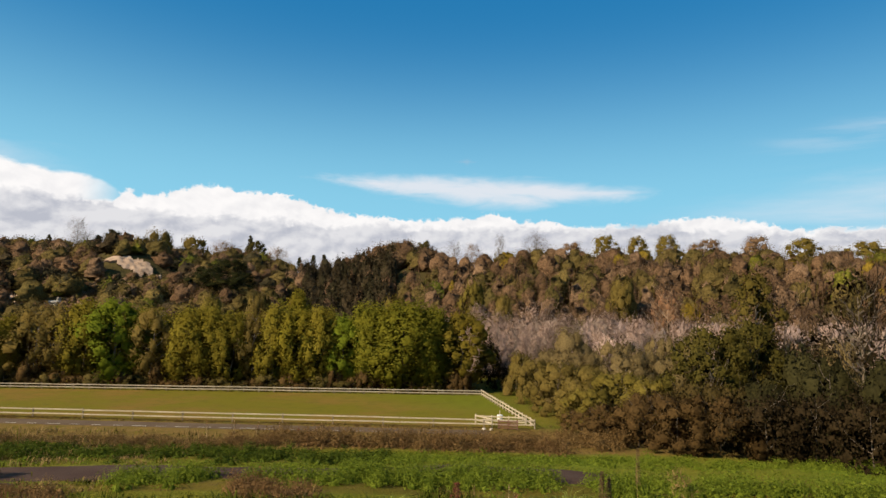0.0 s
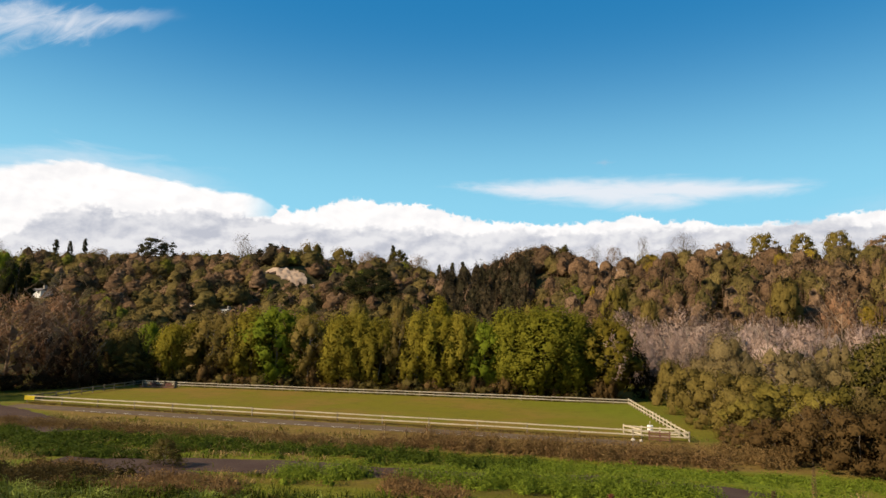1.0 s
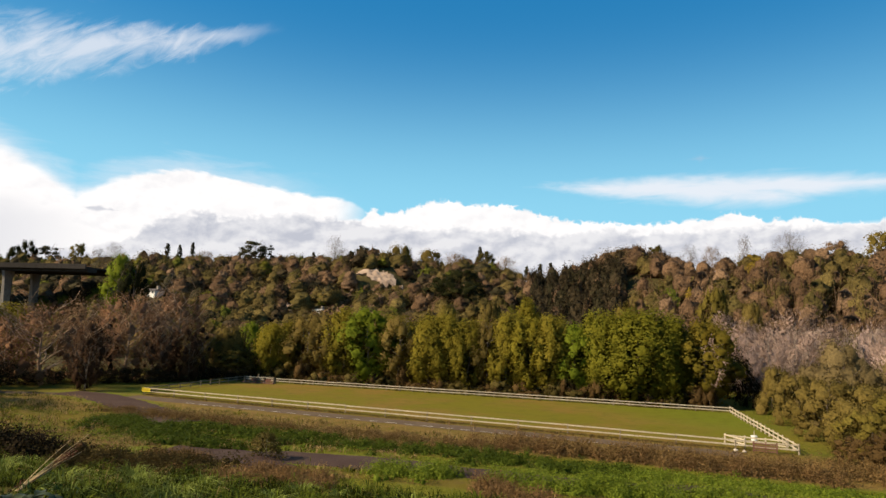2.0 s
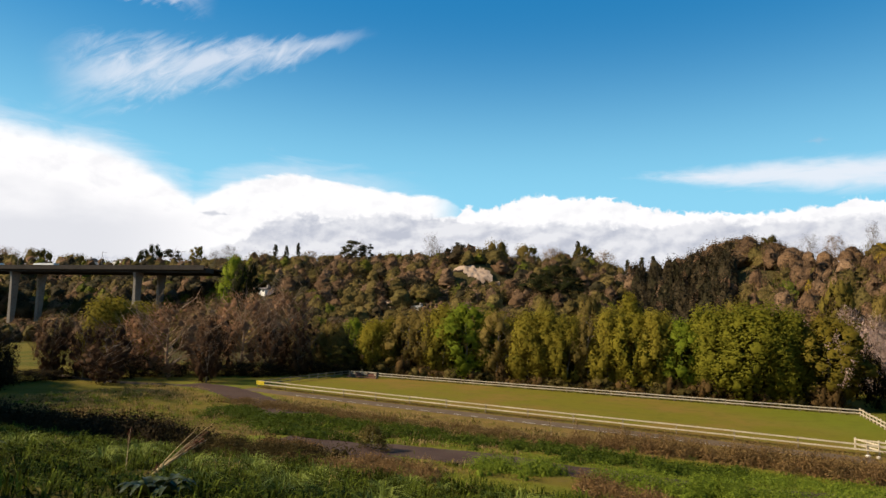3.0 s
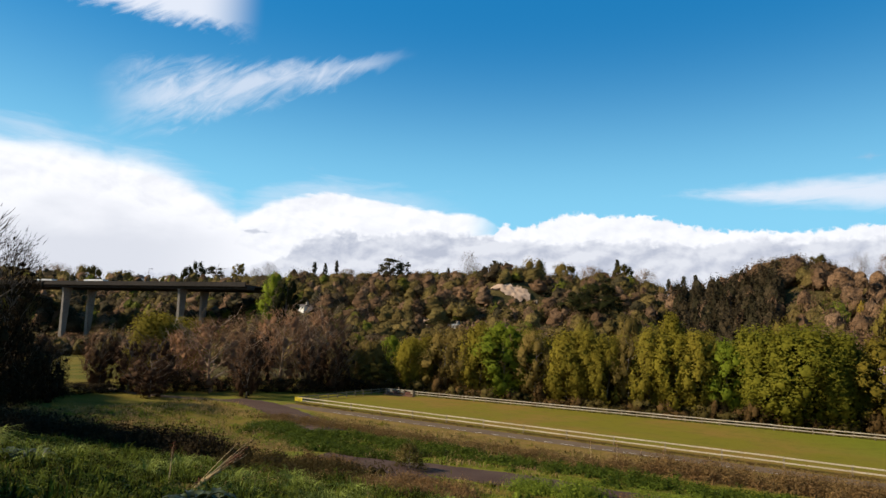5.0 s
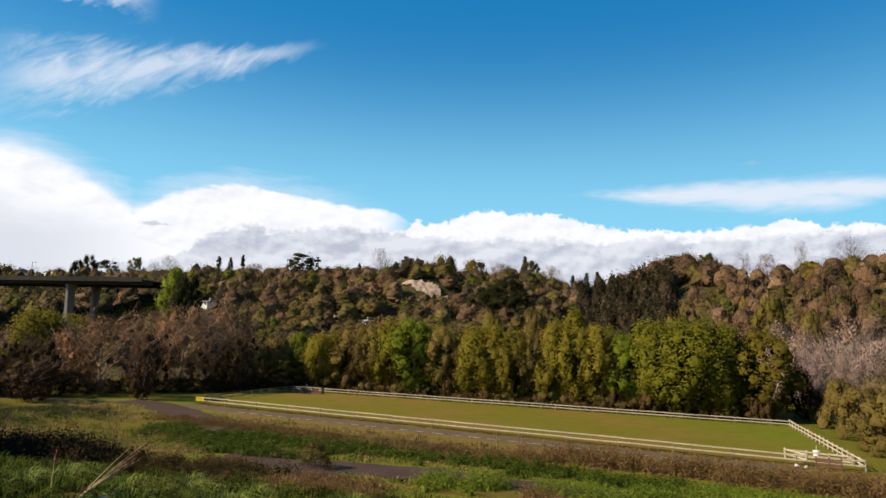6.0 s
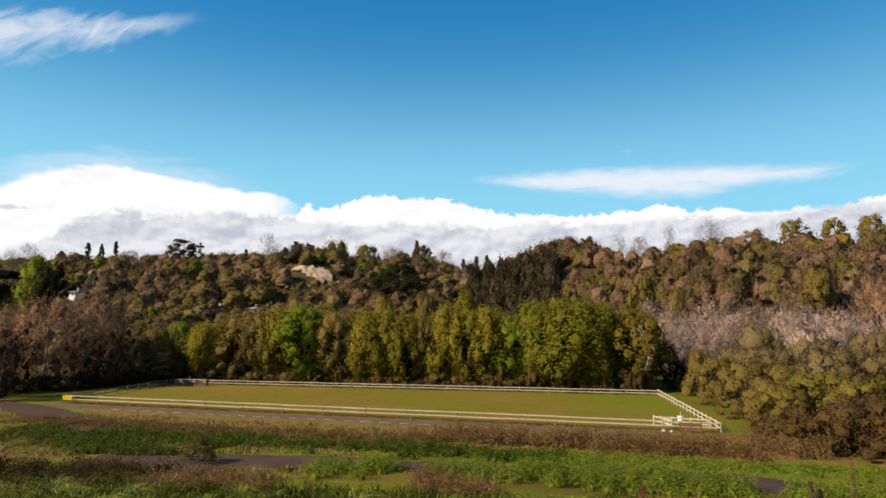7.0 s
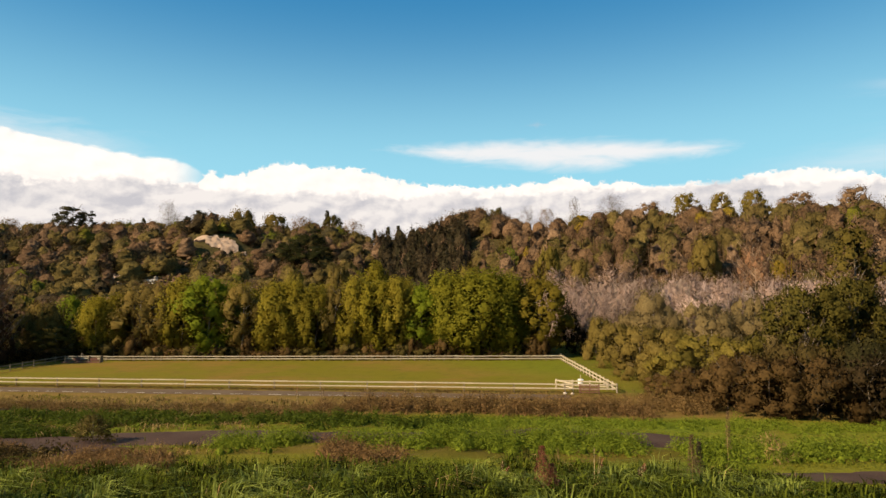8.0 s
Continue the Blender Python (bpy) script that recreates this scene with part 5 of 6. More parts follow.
# backlit darkness is put into the near-black bare_dark and thicket_dark colours
for a, d, h, w, k in ((70.6, 84, 19.0, 11.5, bare_dark), (67.8, 86, 16.6, 5, bare_dark), (75, 80, 17, 12, bare_dark), (67.8, 82, 9.5, 8, thicket_dark), (69.8, 76, 9.5, 9, thicket_dark), (72.8, 72, 10, 9, thicket_dark), (76.5, 76, 15, 11, tall_gold), (71, 90, 11, 9, bare_dark), (68.8, 90, 10, 8, bare_dark), (66.4, 83, 6.0, 7, thicket_dark), (64.8, 82, 4.4, 5, thicket_dark), (66.5, 77, 5.0, 7, thicket_dark)):
    plant("tall_tree", k, *polar(a, d), h, w, "dark tall tree with a bare twiggy crown at the meadow edge" if h > 10.5 else "dark bushy growth at the meadow edge", "tree", "dark trees at the meadow edge")
# shadow under the bare trees is put into these thickets' colour
for i in range(27):
    a = 39.0 + 1.28 * i + R.uniform(-0.4, 0.4)
    d = np.interp(a, (39, 47, 56, 63, 66, 70, 74), (99, 94, 91, 87, 80, 66, 50)) + R.uniform(-1.5, 2.5)
    plant("bramble_thicket", thicket_dark, *polar(a, d), R.uniform(1.4, 3.2) if not 59.5 < a < 65 else 1.2, R.uniform(4.5, 7.5), "bramble thicket under bare trees, darkened for shade", "bush", "dark bramble thickets")
# by the viewpoint: one tree's sprays show, unseen others added to shade the bank
for x, y, h, w, k in ((-25.8, 4.0, 12.5, 7.2, bank_oak), (-24, -4.0, 11.5, 8, oak), (-59, 10.5, 18, 9, oak), (-53.5, 10, 17.5, 7.5, oak), (-64.5, 12, 17.5, 9, oak), (-70, 14, 17, 9, oak)):
    plant("bank_shade_tree", k, x, y, h, w, "leafy dark tree on the grassy bank, mostly unseen, for shade", "tree", "trees on the bank")


# ---- low growth ----
def clump_mass(name, spots, size, mat, label, category, per=60, twiggy=0.0, seed=1, narrow=0.6, inner=0.42):
    """Low leafy growth that nobody could count: (x, y, height, radius) each."""
    rng = np.random.default_rng(seed)
    vs = []
    for x, y, h, r in spots:
        n = max(12, int(per * r / 0.6))
        u = rng.uniform(0, 1, n)
        d = unit(np.column_stack([rng.normal(size=n), rng.normal(size=n), np.abs(rng.normal(size=n)) * 0.9]))
        C = d * np.array([r, r, h]) * rng.uniform(0.55, 1.0, n)[:, None]
        C[:, 2] += rng.uniform(-0.05, 0.12, n) * h
        N = d + np.array([0, 0, 0.4]) + rng.normal(size=(n, 3)) * 0.5
        C += np.array([x, y, gz(x, y)])
        k = int(n * twiggy)
        pieces = [leaves(C[k:], N[k:], size, rng, narrow)]
        if k:
            pieces.append(twigs(C[:k], d[:k] + np.array([0, 0, 0.5]), size * 4, size * 0.12, rng))
        if inner:
            bv, bf, _ = blob(np.array([x, y, gz(x, y)]), r * inner, h * inner, rng, 3, 5)
            pieces.append((bv, bf))
        vs.append(join(pieces))
    v, f = join(vs)
    return tagged(new(name, mesh_of(name, v, f, mat)), label, category, kind="stuff")


def scatter(count, x0, x1, mid, spread, hmin, hmax, rmin, rmax, keep=None):
    out = []
    for _ in range(count):
        x = R.uniform(x0, x1)
        y = mid(x) + R.gauss(0, spread)
        if keep is None or keep(x, y):
            out.append((x, y, R.uniform(hmin, hmax), R.uniform(rmin, rmax)))
    return out


def off_path(margin):
    return lambda x, y: min(float(line_gap(np.array([x]), np.array([y]), k)[0]) for k in (PATH_LINE, PATH_EAST, PATH_WEST, PATH_FORK)) > margin


clump_mass("bramble_hedge", scatter(330, -13, 14.0, lambda x: 46.0 + 0.12 * x * (x > 0), 0.9, 0.8, 1.5, 0.5, 0.9), 0.068, BRAMBLE, "brown bramble hedge beside the drive", "hedge", 120, 0.25, 2, inner=0.2)
clump_mass("bramble_hedge", scatter(150, -15, 9, lambda x: 45.2, 0.7, 0.6, 1.3, 0.4, 0.8), 0.068, BRAMBLE_RED, "reddish bramble stems in the hedge beside the drive", "hedge", 105, 0.4, 3, inner=0.2)
clump_mass("bramble_hedge", scatter(330, -50, -12, lambda x: 43.9, 0.9, 0.25, 0.6, 0.4, 0.8), 0.060, BRAMBLE, "low brown brambles beside the drive", "hedge", 119, 0.3, 4, inner=0.2)
clump_mass("dry_scrub", scatter(200, -48, -12, lambda x: 45.2, 1.0, 0.12, 0.35, 0.4, 0.7), 0.060, GRASS_DRY, "dry straw-coloured growth beside the drive", "scrub", 85, 0.6, 5, inner=0)
clump_mass("weed_bank", scatter(420, -44, -3, lambda x: 40.6 if x > -12 else 40.8 + 0.03 * (x + 12), 1.0, 0.35, 0.75, 0.4, 0.8, off_path(2.4)), 0.105, WEEDS_DARK, "rank dark green nettles and weeds beside a mown strip", "weeds", 105, 0.0, 6, 0.28)
clump_mass("weed_bank", scatter(640, -16, 30, lambda x: 32.2 if x < 6.5 else 30.6, 1.3, 0.6, 1.1, 0.4, 0.85, lambda x, y: off_path(1.7)(x, y) and not -11.2 < x < -9.4 and not 5.8 < x < 7.4 and (x < 9 or y > 28.6)), 0.085, WEEDS, "rank green weeds beside the footpath", "weeds", 135, 0.0, 7, 0.3, inner=0.3)
clump_mass("weed_bank", scatter(280, -6, 34, lambda x: 40.6, 1.1, 0.25, 0.6, 0.4, 0.8), 0.080, WEEDS, "green weeds between mown strips", "weeds", 120, 0.0, 8, 0.3, inner=0.3)
clump_mass("weed_bank", scatter(90, -5, 4.5, lambda x: 32.9, 0.45, 0.8, 1.15, 0.5, 0.85), 0.085, WEEDS, "tall green weeds leaning over the footpath", "weeds", 135, 0.0, 19, 0.3, inner=0.3)
clump_mass("weed_bank", scatter(260, -46, -27, lambda x: 36.0 - 0.34 * (x + 34), 1.3, 0.35, 0.8, 0.4, 0.8, off_path(1.9)), 0.105, WEEDS_DARK, "rank dark green weeds where the footpath is overgrown", "weeds", 120, 0.0, 14, 0.28)
clump_mass("bramble_patch", scatter(46, -27.5, -23.6, lambda x: 27.6, 0.5, 0.4, 0.8, 0.4, 0.7) + scatter(70, -20.4, -16.2, lambda x: 27.0, 0.7, 0.4, 0.75, 0.4, 0.7), 0.060, BRAMBLE_RED, "reddish-brown bramble patch over a footpath's edge", "brambles", 110, 0.3, 18)
clump_mass("bramble_patch", scatter(110, -23, -15, lambda x: 24.8 + 0.08 * (x + 20), 0.6, 0.3, 0.6, 0.4, 0.8, off_path(1.7)), 0.060, BRAMBLE_RED, "reddish-brown bramble patch at the foot of the bank", "brambles", 110, 0.3, 9)
clump_mass("bramble_patch", scatter(90, -9.4, -5.2, lambda x: 29.4 - 0.75 * (x + 9), 0.8, 0.4, 0.9, 0.4, 0.7, off_path(1.9)), 0.060, BRAMBLE_RED, "reddish-brown bramble patch beside the footpath", "brambles", 110, 0.35, 10)
# the shadow strip at the bank's foot is made of near-black brambles
clump_mass("bramble_patch", scatter(560, -66, -30, lambda x: 27.5 + 0.18 * x + 1.6, 0.9, 1.0, 1.9, 0.6, 1.1), 0.085, BRAMBLE_SHADED, "bramble hedge darkened for shade at the foot of the bank", "brambles", 95, 0.25, 11)
clump_mass("bramble_patch", scatter(210, -33, -22, lambda x: 27.5 + 0.18 * x + 1.6, 0.9, 0.5, 1.0, 0.5, 0.9), 0.075, THICKET_MID, "low dark brambles at the foot of the bank", "brambles", 95, 0.25, 15)
clump_mass("rough_grass", scatter(330, -56, 3, lambda x: 54.45 - 0.009 * (x + 56), 0.13, 0.12, 0.26, 0.2, 0.4), 0.05, BRAMBLE, "unmown brown grass under a paddock fence", "rough grass", 60, 0.5, 16, inner=0)
clump_mass("rough_grass", scatter(330, -58, 4, lambda x: 76.1 + 0.065 * (x + 59), 0.2, 0.15, 0.35, 0.3, 0.5), 0.06, SCRUB_OLIVE, "unmown dark grass under a paddock fence", "rough grass", 50, 0.4, 17, inner=0)
clump_mass("rough_grass", scatter(700, -66, -26, lambda x: 34 + 0.12 * x, 4.0, 0.12, 0.35, 0.3, 0.7, off_path(2.3)), 0.060, GRASS_DRY, "dry tussocks scattered over a rough meadow", "rough grass", 51, 0.7, 12, inner=0)
clump_mass("rough_grass", scatter(330, -66, -20, lambda x: 37 + 0.1 * x, 4.0, 0.12, 0.4, 0.3, 0.7, off_path(2.3)), 0.064, WEEDS, "green tussocks scattered over a rough meadow", "rough grass", 59, 0.0, 13, inner=0)


# ---- grass on the bank ----
def blades(roots, length, width, rng, away):
    """Bent grass blades, two quads each."""
    n = len(roots)
    a = away + rng.normal(scale=0.7, size=n)
    out = np.column_stack([np.cos(a), np.sin(a), np.zeros(n)])
    side = np.column_stack([-np.sin(a), np.cos(a), np.zeros(n)]) * (width * rng.uniform(0.6, 1.4, n))[:, None]
    L = (length * rng.uniform(0.5, 1.25, n))[:, None]
    bend = rng.uniform(0.45, 1.55, n)[:, None]
    up = np.array([0, 0, 1.0])
    p1 = roots + L * (0.55 * up + 0.22 * bend * out)
    p2 = roots + L * ((0.95 - 0.45 * bend) * up + 0.85 * bend * out)
    V = np.stack([roots - side, roots + side, p1 + side * 0.9, p1 - side * 0.9, p2 + side * 0.15, p2 - side * 0.15], 1).reshape(-1, 3)
    k = np.arange(n)[:, None] * 6
    F = np.concatenate([k + np.array([0, 1, 2, 3]), k + np.array([3, 2, 4, 5])])
    return V, F


def sward(name, count, per, x0, x1, y0, y1, length, width, mat, label, seed, tuft=0.16, clear=0.0, level=False, around=False):
    rng = np.random.default_rng(seed)
    x = rng.uniform(x0, x1, count)
    foot = 28.0 + 0.18 * np.clip(x, -70, 0)
    y = rng.uniform(y0, y1, count)
    ok = ((y >= foot) if level else (y < foot)) & (np.abs(np.degrees(np.arctan2(-x, y)) - 18) < 62)
    patchy = np.sin(x * 0.9 + 2 * np.sin(y * 0.6)) * np.sin(y * 0.8 + 1.5 * np.sin(x * 0.5))
    ok |= around
    ok &= (np.hypot(x + 19.1, y - 13.9) > 0.9) & (np.hypot(x + 18.3, y - 13.2) > 0.9) & (np.hypot(x + 12.0, y - 8.6) > 0.8)
    ok &= ~((x > 8.5) & (y > 18.5) & (length > 0.3))
    ok &= patchy > clear - 1
    ok &= (line_gap(x, y, PATH_LINE) > 2.2) & (line_gap(x, y, PATH_EAST) > 1.9) & (line_gap(x, y, PATH_FORK) > 1.8) & (line_gap(x, y, VERGE_LINE) > 0.8) & (line_gap(x, y, PATH_WEST) > 2.2)
    x, y, patchy = x[ok], y[ok], patchy[ok]
    ox, oy = rng.normal(scale=tuft, size=(2, len(x) * per))
    X, Y = np.repeat(x, per) + ox, np.repeat(y, per) + oy
    roots = np.column_stack([X, Y, ground(X, Y) - 0.02])
    L = length * (1 + 0.45 * np.repeat(patchy, per)) * np.repeat(rng.uniform(0.6, 1.3, len(x)), per)
    v, f = blades(roots, L, width, rng, np.arctan2(oy, ox))
    return tagged(new(name, mesh_of(name, v, f, mat)), label, "grass", kind="stuff")


sward("bank_grass", 3200, 8, -64, 22, 10, 28.5, 0.50, 0.024, GRASS_SHADED, "dark grass on the bank, coloured as shade between tufts", 24)
sward("bank_grass", 3800, 13, -64, 22, 10, 28.5, 0.62, 0.018, GRASS, "lush tangled green grass on the bank", 21, 0.11)
sward("bank_grass", 3000, 13, -40, 20, 3, 21, 0.50, 0.014, GRASS, "lush tangled green grass on the bank", 22, 0.11)
sward("bank_grass", 1800, 8, -40, 20, 3, 21, 0.50, 0.024, GRASS_SHADED, "dark grass on the bank, coloured as shade between tufts", 25, 0.2)
sward("meadow_grass", 1700, 7, -66, -16, 16, 49, 0.36, 0.020, GRASS_YELLOW, "short rough grass on the valley meadow", 31, 0.25, 0.5, True)
sward("meadow_grass", 3200, 6, -66, -16, 16, 49, 0.42, 0.018, GRASS_DRY, "dry yellowish grass on the valley meadow", 32, 0.25, 0.7, True)
sward("meadow_grass", 700, 7, -66, -16, 16, 49, 0.34, 0.022, GRASS_SHADED, "short dark grass on the valley meadow", 33, 0.3, 0.2, True)
sward("bank_grass", 900, 8, -9, 9, -9, 5, 0.28, 0.014, GRASS, "short grass on top of the bank", 26, 0.2, 0.0, False, True)
for line, half, seed in ((VERGE_LINE, 1.5, 41), (STRIP_LINE, 0.9, 42), (STRIP_BACK, 0.5, 43), (PATH_LINE, 3.1, 44), (PATH_FORK, 2.7, 45), (PATH_EAST, 3.6, 46), (PATH_WEST, 2.8, 47)):
    rng = np.random.default_rng(seed)
    spot = line[rng.integers(0, len(line), 900)] + rng.uniform(-1, 1, (900, 2)) * np.array([0.9, half])
    spot = spot[np.minimum.reduce([line_gap(spot[:, 0], spot[:, 1], k) for k in (PATH_LINE, PATH_FORK, PATH_EAST, PATH_WEST)]) > 2.25]
    off = rng.normal(scale=0.16, size=(len(spot) * 7, 2))
    XY = np.repeat(spot, 7, 0) + off
    v, f = blades(np.column_stack([XY, ground(XY[:, 0], XY[:, 1]) - 0.01]), np.full(len(XY), 0.11), 0.012, rng, np.arctan2(off[:, 1], off[:, 0]))
    tagged(new("verge_grass", mesh_of("verge_grass", v, f, GRASS_YELLOW)), "short yellowish mown grass along the footpaths", "grass", kind="stuff")
sward("grass_tussock", 75, 90, -30, 8.5, 10, 22, 0.85, 0.015, GRASS_PALE, "arching pale-tipped grass tussock on the bank", 27, 0.13)
sward("dry_stems", 700, 5, -60, 20, 12, 28.5, 0.6, 0.008, GRASS_DRY, "dry straw stems among the grass on the bank", 23, 0.2, 1.0)

# ---- bridge ----
BA, BB = Vector((-166, 146.0, 25.2)), Vector((-335, 112.6, 25.2))
bdir = (BB - BA).normalized()
length = (BB - BA).length
bridge = thing("bridge", pose(BA.x, BA.y, BA.z, 0, 0, math.degrees(math.atan2(bdir.y, bdir.x))), "tall concrete road bridge on paired piers across the valley", "bridge")
part("deck", boxes((4, -8.2, -2.1, length, 8.2, -1.7), (4, -7.2, -3.3, length, -3.4, -2.1), (4, 3.4, -3.3, length, 7.2, -2.1)), CONCRETE_SHADED, bridge)
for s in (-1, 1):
    part("parapet", boxes((4, s * 8.2 - 0.22, -2.4, length, s * 8.2 + 0.22, -0.9)), CONCRETE_SHADED, bridge)
for px in (33.5, 91.5, 149):
    for s in (-1, 1):
        bm = bmesh.new()
        ring = [[bm.verts.new((px + sx * w, s * 5.4 + sy * t, z)) for sx, sy in ((-1, -0.88), (-0.92, -1), (0.92, -1), (1, -0.88), (1, 0.88), (0.92, 1), (-0.92, 1), (-1, 0.88))] for (w, t), z in (((0.95, 0.6), -28.0), ((0.5, 1.5), -6.0), ((0.45, 2.0), -3.3))]
        for r0, r1 in zip(ring[:-1], ring[1:]):
            for i in range(8):
                bm.faces.new((r0[i], r0[(i + 1) % 8], r1[(i + 1) % 8], r1[i]))
        part("pier", bm, CONCRETE, bridge)
for px in (14, 48, 88, 128):
    lamp = thing("street_lamp", bridge.matrix_world @ pose(px, 7.6, -1.7), "tall grey street lamp on the bridge", "street lamp", "bridge lamps")
    part("pole", boxes((-0.06, -0.06, 0, 0.06, 0.06, 5.5), bevel=0.015), CONCRETE, lamp)
    part("arm", boxes((-0.04, -1.2, 5.5, 0.04, 0.06, 5.58), bevel=0.01), CONCRETE, lamp)
    part("lantern", boxes((-0.12, -1.6, 5.44, 0.12, -1.1, 5.58), bevel=0.03), CONCRETE, lamp)


def lorry(px, long, label):
    ob = thing("lorry", bridge.matrix_world @ pose(px, -4.0, -1.7), label, "lorry", "traffic on the bridge")
    part("trailer", boxes((0, -1.2, 0.8, long, 1.2, 2.5), bevel=0.05), WHITE, ob)
    cab = part("cab", boxes((long + 0.3, -1.15, 0.6, long + 2.3, 1.15, 2.4), bevel=0.15), WHITE, ob)
    part("windscreen", boxes((long + 2.27, -1.0, 1.6, long + 2.33, 1.0, 2.4)), GLASS, cab)
    for x in (1.0, 2.2, long + 1.2):
        for s in (-1, 1):
            bm = bmesh.new()
            bmesh.ops.create_cone(bm, cap_ends=True, segments=14, radius1=0.48, radius2=0.48, depth=0.3, matrix=Matrix.Translation((x, s * 1.05, 0.48)) @ Matrix.Rotation(math.pi / 2, 4, "X"))
            part("wheel", bm, RUBBER, ob)


lorry(83, 8.5, "white box lorry crossing the bridge")
lorry(112, 8.0, "white box lorry crossing the bridge")


# ---- far buildings ----
def house(name, a, d, lift, wide, deep, wall_h, roof_h, turn, label, windows=3, roof=SLATE):
    x, y = polar(a, d)
    ob = thing(name, pose(x, y, gz(x, y) + lift, 0, 0, turn), label, "house")
    wall = part("wall", boxes((-wide / 2, -deep / 2, -1.5 - lift, wide / 2, deep / 2, wall_h)), CREAM if d < 200 else WHITE, ob)
    bm = bmesh.new()
    e = 0.35
    v = [bm.verts.new(c) for c in ((-wide / 2 - e, -deep / 2 - e, wall_h), (wide / 2 + e, -deep / 2 - e, wall_h), (wide / 2 + e, deep / 2 + e, wall_h), (-wide / 2 - e, deep / 2 + e, wall_h), (-wide / 2 - e, 0, wall_h + roof_h), (wide / 2 + e, 0, wall_h + roof_h))]
    for f in ((0, 1, 5, 4), (2, 3, 4, 5), (0, 4, 3), (1, 2, 5), (3, 2, 1, 0)):
        bm.faces.new([v[i] for i in f])
    rf = part("roof", bm, roof, ob)
    part("chimney", boxes((wide * 0.3, -0.4, wall_h + roof_h * 0.5, wide * 0.3 + 0.7, 0.4, wall_h + roof_h + 0.8)), CONCRETE, rf)
    for i in range(windows):
        wx = -wide / 2 + wide * (i + 0.5) / windows
        w = part("window", boxes((wx - 0.5, -deep / 2 - 0.05, wall_h * 0.35, wx + 0.5, -deep / 2 + 0.05, wall_h * 0.8)), WHITE, wall)
        part("pane", boxes((wx - 0.4, -deep / 2 - 0.07, wall_h * 0.4, wx + 0.4, -deep / 2 - 0.05, wall_h * 0.76)), GLASS, w)
    return ob


house("cottage", 45.7, 214, -0.6, 5.6, 3.4, 1.3, 0.7, -10, "white cottage with a slate roof among trees")
house("shed", 32.0, 195, -0.7, 3.4, 3.0, 0.8, 0.6, -10, "pale low shed on the hillside", 2, PAINT)
house("white_house", 57.0, 425, 7.5, 12, 8, 3.5, 2.0, -10, "white house beyond the bridge", 4)
house("white_house", 55.3, 428, 7.8, 10, 8, 3.5, 1.5, -10, "white house beyond the bridge", 4)
house("long_building", 59.7, 440, 6.8, 26, 10, 2.6, 2.4, -10, "long slate-roofed building beyond the bridge", 7)
house("white_building", 48.9, 268, 1.6, 6, 5, 1.8, 0.5, -10, "low white building above the bridge's end", 3)


# ---- bare rock of the old quarry ----
def scar(a0, a1, d0, d1, seed, label):
    """Bare broken earth lying on the hillside, ragged at its edge."""
    n, m = 46, 22
    bm = bmesh.new()
    rows = []
    for j in range(m + 1):
        row = []
        for i in range(n + 1):
            u, v = i / n, j / m
            x, y = polar(a0 + (a1 - a0) * u, d0 + (d1 - d0) * v)
            lump = noise.noise((u * 4, v * 3, seed)) * 0.7 + noise.noise((u * 13, v * 9, seed)) * 0.45
            keep = 0.95 - (2 * u - 1) ** 2 * 0.8 - 2.6 * (2 * v - 1.2 - 1.3 * (u - 0.5)) ** 2 + 0.9 * noise.noise((u * 4, v * 2.5, seed + 9)) + 0.9 * noise.noise((u * 13, v * 7, seed + 2))
            row.append((bm.verts.new((x, y, gz(x, y) + 0.25 + lump)), keep))
        rows.append(row)
    for j in range(m):
        for i in range(n):
            c = (rows[j][i], rows[j][i + 1], rows[j + 1][i + 1], rows[j + 1][i])
            if min(k for _, k in c) > 0.12:
                bm.faces.new([v for v, _ in c])
    bmesh.ops.delete(bm, geom=[v for v in bm.verts if not v.link_faces], context="VERTS")
    bmesh.ops.solidify(bm, geom=bm.faces[:], thickness=-0.8)
    return tagged(part("rock_face", bm, SOIL), label, "rock face", kind="structure")


scar(24.4, 29.6, 204.5, 213.5, 3, "bare pinkish earth face of an old quarry")
scar(29.4, 30.7, 188, 194, 5, "low bare earth bank of an old quarry")
scar(33.5, 35.3, 190, 202, 4, "small bare earth bank on the hillside")


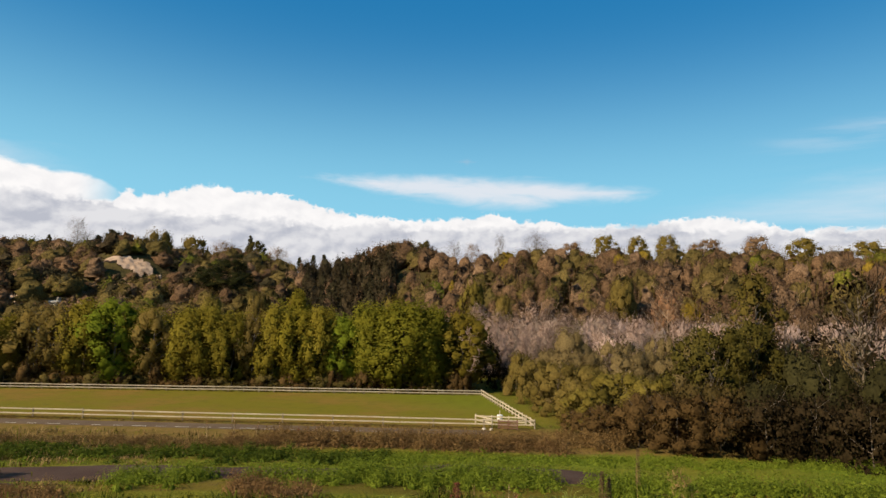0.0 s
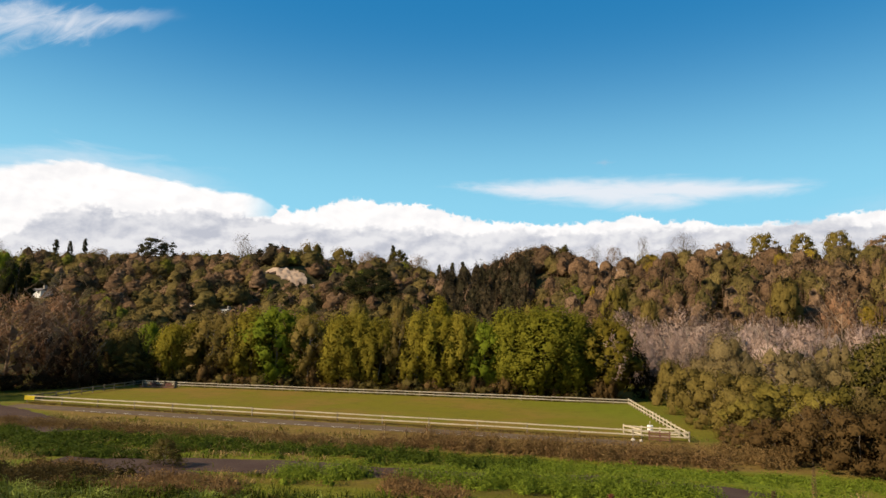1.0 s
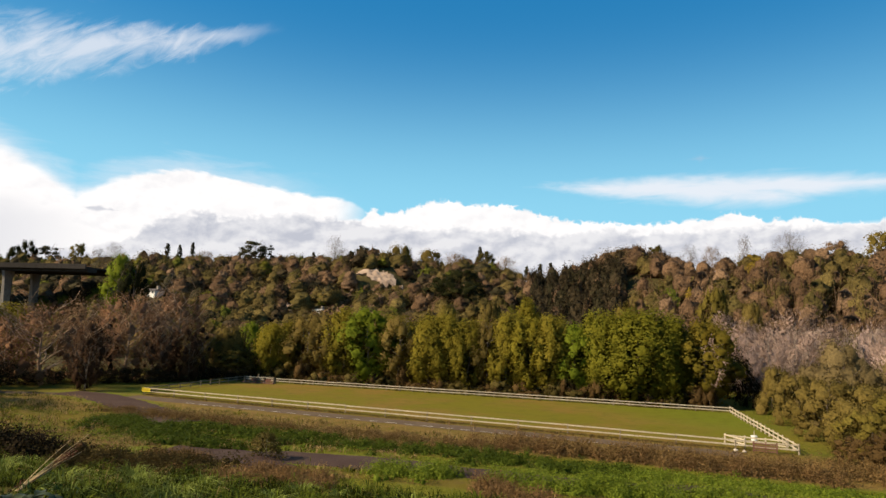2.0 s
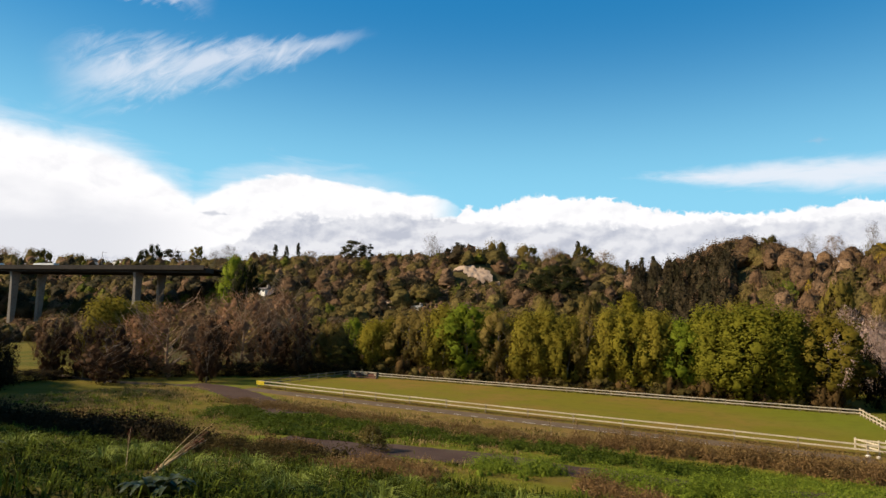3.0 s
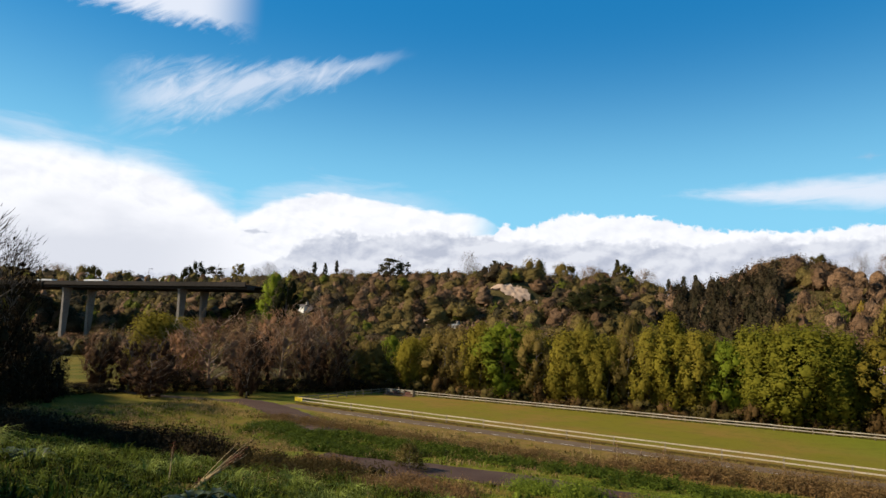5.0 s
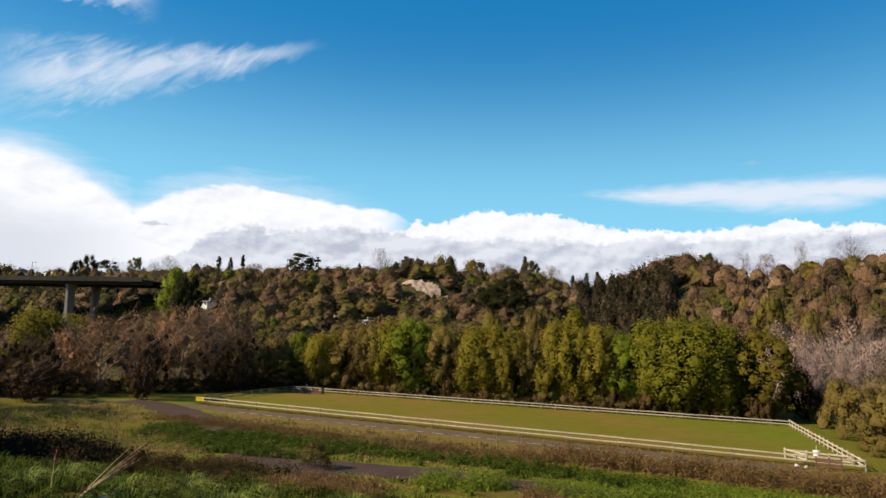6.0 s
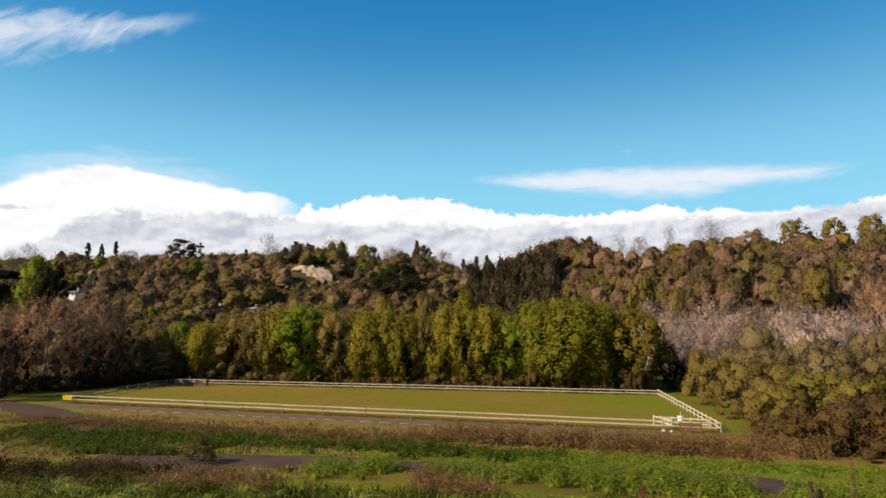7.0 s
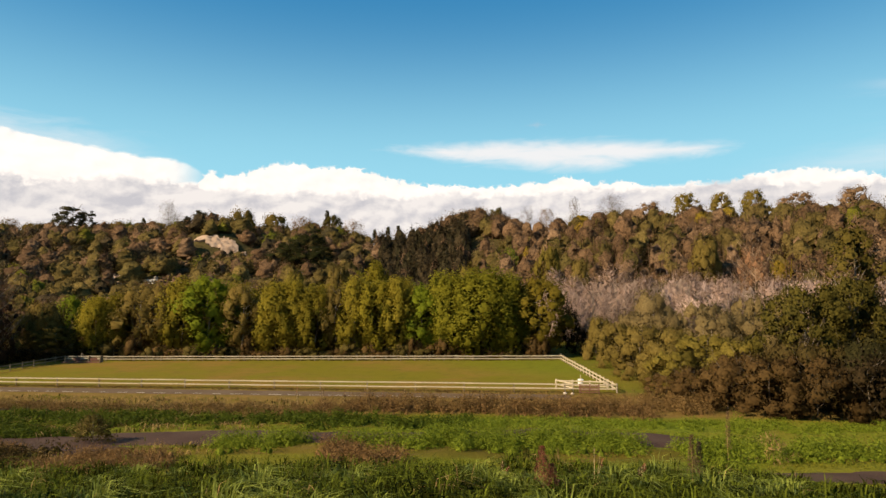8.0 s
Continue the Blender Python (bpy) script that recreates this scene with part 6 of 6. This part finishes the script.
# ---- standing plants on the bank ----
def dock(x, y, h, red, seed, label, big=1.0):
    """A dock: upright stem thick with seed, broad leaves at the foot."""
    rng = np.random.default_rng(seed)
    ob = thing("dock_plant", pose(x, y, gz(x, y)), label, "weed", "tall docks on the bank")
    if h > 0.3:
        pts = np.column_stack([rng.normal(scale=0.02, size=5).cumsum(), rng.normal(scale=0.02, size=5).cumsum(), np.linspace(-0.05, h, 5)])
        part("stem", mesh_of("stem", *tube(pts, (0.012, 0.011, 0.009, 0.007, 0.004), 5), GRASS_DRY), None, ob)
        n = 1000
        z = rng.uniform(0.35, 1.02, n) * h
        r = (0.27 if red is RED_SEED else 0.15) * (1.15 - z / h) + 0.04
        a = rng.uniform(0, 6.28, n)
        C = np.column_stack([r * np.cos(a) * rng.uniform(0.2, 1, n), r * np.sin(a) * rng.uniform(0.2, 1, n), z])
        part("seed_head", mesh_of("seed_head", *leaves(C, rng.normal(size=(n, 3)), 0.018, rng), red), None, ob)["kind"] = "stuff"
    for i in range(9):
        a = rng.uniform(0, 6.28)
        L, w = rng.uniform(0.25, 0.5) * big, rng.uniform(0.05, 0.08) * big
        s = np.linspace(0, 1, 7)
        cx, cz = L * s, (0.35 if big == 1 else 0.55) * L * np.sin(s * 2.4) + 0.04
        half = w * np.sin(np.pi * np.clip(s * 0.95 + 0.04, 0, 1)) ** 0.8
        V = np.concatenate([np.column_stack([cx, -half, cz + half * 0.4]), np.column_stack([cx, 0 * s, cz]), np.column_stack([cx, half, cz + half * 0.4])])
        F = np.array([[k * 7 + j, k * 7 + j + 1, (k + 1) * 7 + j + 1, (k + 1) * 7 + j] for k in range(2) for j in range(6)])
        lf = part("leaf", mesh_of("leaf", V, F, WEEDS if big == 1 else DOCK_LEAF, shade=True), None, ob)
        lf.rotation_euler.z = a
    return ob


RED_SEED = leafy("dock_seed", (0.10, 0.028, 0.020), (0.24, 0.085, 0.058))
BROWN_SEED = leafy("brown_dock_seed", (0.065, 0.040, 0.022), (0.16, 0.10, 0.055))
dock(0.42, 15.9, 1.25, RED_SEED, 1, "dock with a dense dark red seed head")
dock(0.66, 16.1, 0.85, RED_SEED, 2, "dock with a dense dark red seed head")
dock(4.6, 18.3, 1.5, BROWN_SEED, 3, "tall dock with a brown seed head")
dock(4.85, 18.5, 1.3, BROWN_SEED, 4, "tall dock with a brown seed head")
dock(8.6, 28.0, 2.3, BROWN_SEED, 5, "tall dock with a brown seed head")
dock(5.7, 17.8, 0.0, BROWN_SEED, 6, "broad-leaved dock without a flower stem")
dock(5.2, 17.3, 0.0, BROWN_SEED, 7, "broad-leaved dock without a flower stem")
dock(-2.0, 17.9, 0.0, BROWN_SEED, 8, "broad-leaved dock without a flower stem")
for i, (x, y) in enumerate(((-12.5, 8.9), (-12.9, 9.0), (-12.3, 9.2), (-12.7, 9.4), (-24.3, 10.3), (-23.6, 10.2), (-24.0, 11.0))):
    dock(x, y, 0.0, BROWN_SEED, 20 + i, "dark broad-leaved dock without a flower stem", 1.65)


def canes(x, y, reach, count, lean, spread, label, seed, name="dry_canes"):
    """A sheaf of dry stems leaning one way."""
    rng = np.random.default_rng(seed)
    ob = thing(name, pose(x, y, gz(x, y)), label, "dry stems", "dry stems on the bank")
    for i in range(count):
        L = reach * rng.uniform(0.6, 1.05)
        t = np.linspace(0, 1, 6)
        tip = Vector((lean[0], lean[1], lean[2])) + Vector(rng.normal(scale=spread, size=3))
        P = np.column_stack([t * L * tip.x + rng.normal(scale=0.04), t * L * tip.y + rng.normal(scale=0.04), L * tip.z * (t - 0.12 * t * t)])
        part("cane", mesh_of("cane", *tube(P, np.linspace(0.018 if count > 5 else 0.012, 0.005, 6), 5), STRAW), None, ob)
        n = 60
        s = rng.uniform(0.62, 1.0, n)
        C = np.column_stack([np.interp(s, t, P[:, k]) for k in range(3)]) + rng.normal(scale=0.03, size=(n, 3))
        part("seed_head", mesh_of("seed_head", *leaves(C, rng.normal(size=(n, 3)), 0.022, rng), RED_SEED if i % 2 else BROWN_SEED), None, ob)["kind"] = "stuff"
    return ob


canes(-19.2, 13.9, 2.6, 13, (0.30, 0.62, 0.60), 0.06, "sheaf of dry pale canes with reddish seed heads leaning over", 1)
canes(-19.8, 13.2, 2.0, 2, (0.02, 0.0, 1.0), 0.03, "thin dry upright stems", 2)
canes(-18.0, 12.6, 1.0, 2, (0.5, 0.1, 0.5), 0.05, "thin dry bent stems", 3)
canes(2.4, 21.8, 1.1, 3, (0.05, 0, 0.95), 0.12, "thin dry upright stems", 4)
canes(-0.8, 20.5, 1.0, 2, (0.2, 0, 0.9), 0.1, "thin dry bent stems", 5)
canes(-9.5, 21.0, 0.9, 2, (0.5, -0.1, 0.6), 0.1, "thin dry bent stems", 6)
canes(3.6, 20.4, 0.9, 3, (-0.1, 0, 0.9), 0.15, "thin dry upright stems", 7)

sapling = make_kind("sapling", "dome", 1.5, 0.9, 0.1, 110, 24, 0.055, SCRUB_OLIVE, BARK, (60,), twiggy=0.4, limbs=8, tr=0.03)
plant("sapling", sapling, -23.2, 31.9, 1.35, 2.1, "small dark twiggy sapling at the footpath's edge", "sapling")
tuft = make_kind("tuft", "dome", 0.7, 0.6, 0.0, 24, 14, 0.05, GRASS_DRY, GRASS_DRY, (61,), twiggy=0.9, limbs=3, tr=0.01)
for x, y, h, w in ((10.5, 28.3, 1.1, 1.5), (11.8, 20.8, 0.7, 0.8), (-16.5, 27.2, 0.7, 1.0), (12.6, 21.5, 0.6, 0.7)):
    plant("dry_tuft", tuft, x, y, h, w, "tuft of pale dry grass", "grass tuft", "dry tufts")

for i, (x, y) in enumerate(((-17.0, 46.5), (-15.2, 46.9), (-13.4, 46.3), (-11.8, 46.8), (-10.2, 46.4), (-8.9, 46.9))):
    canes(x, y, 1.5, 3, (0.0, 0.0, 1.0), 0.16, "thin pale dry stalks beside the drive", 30 + i)
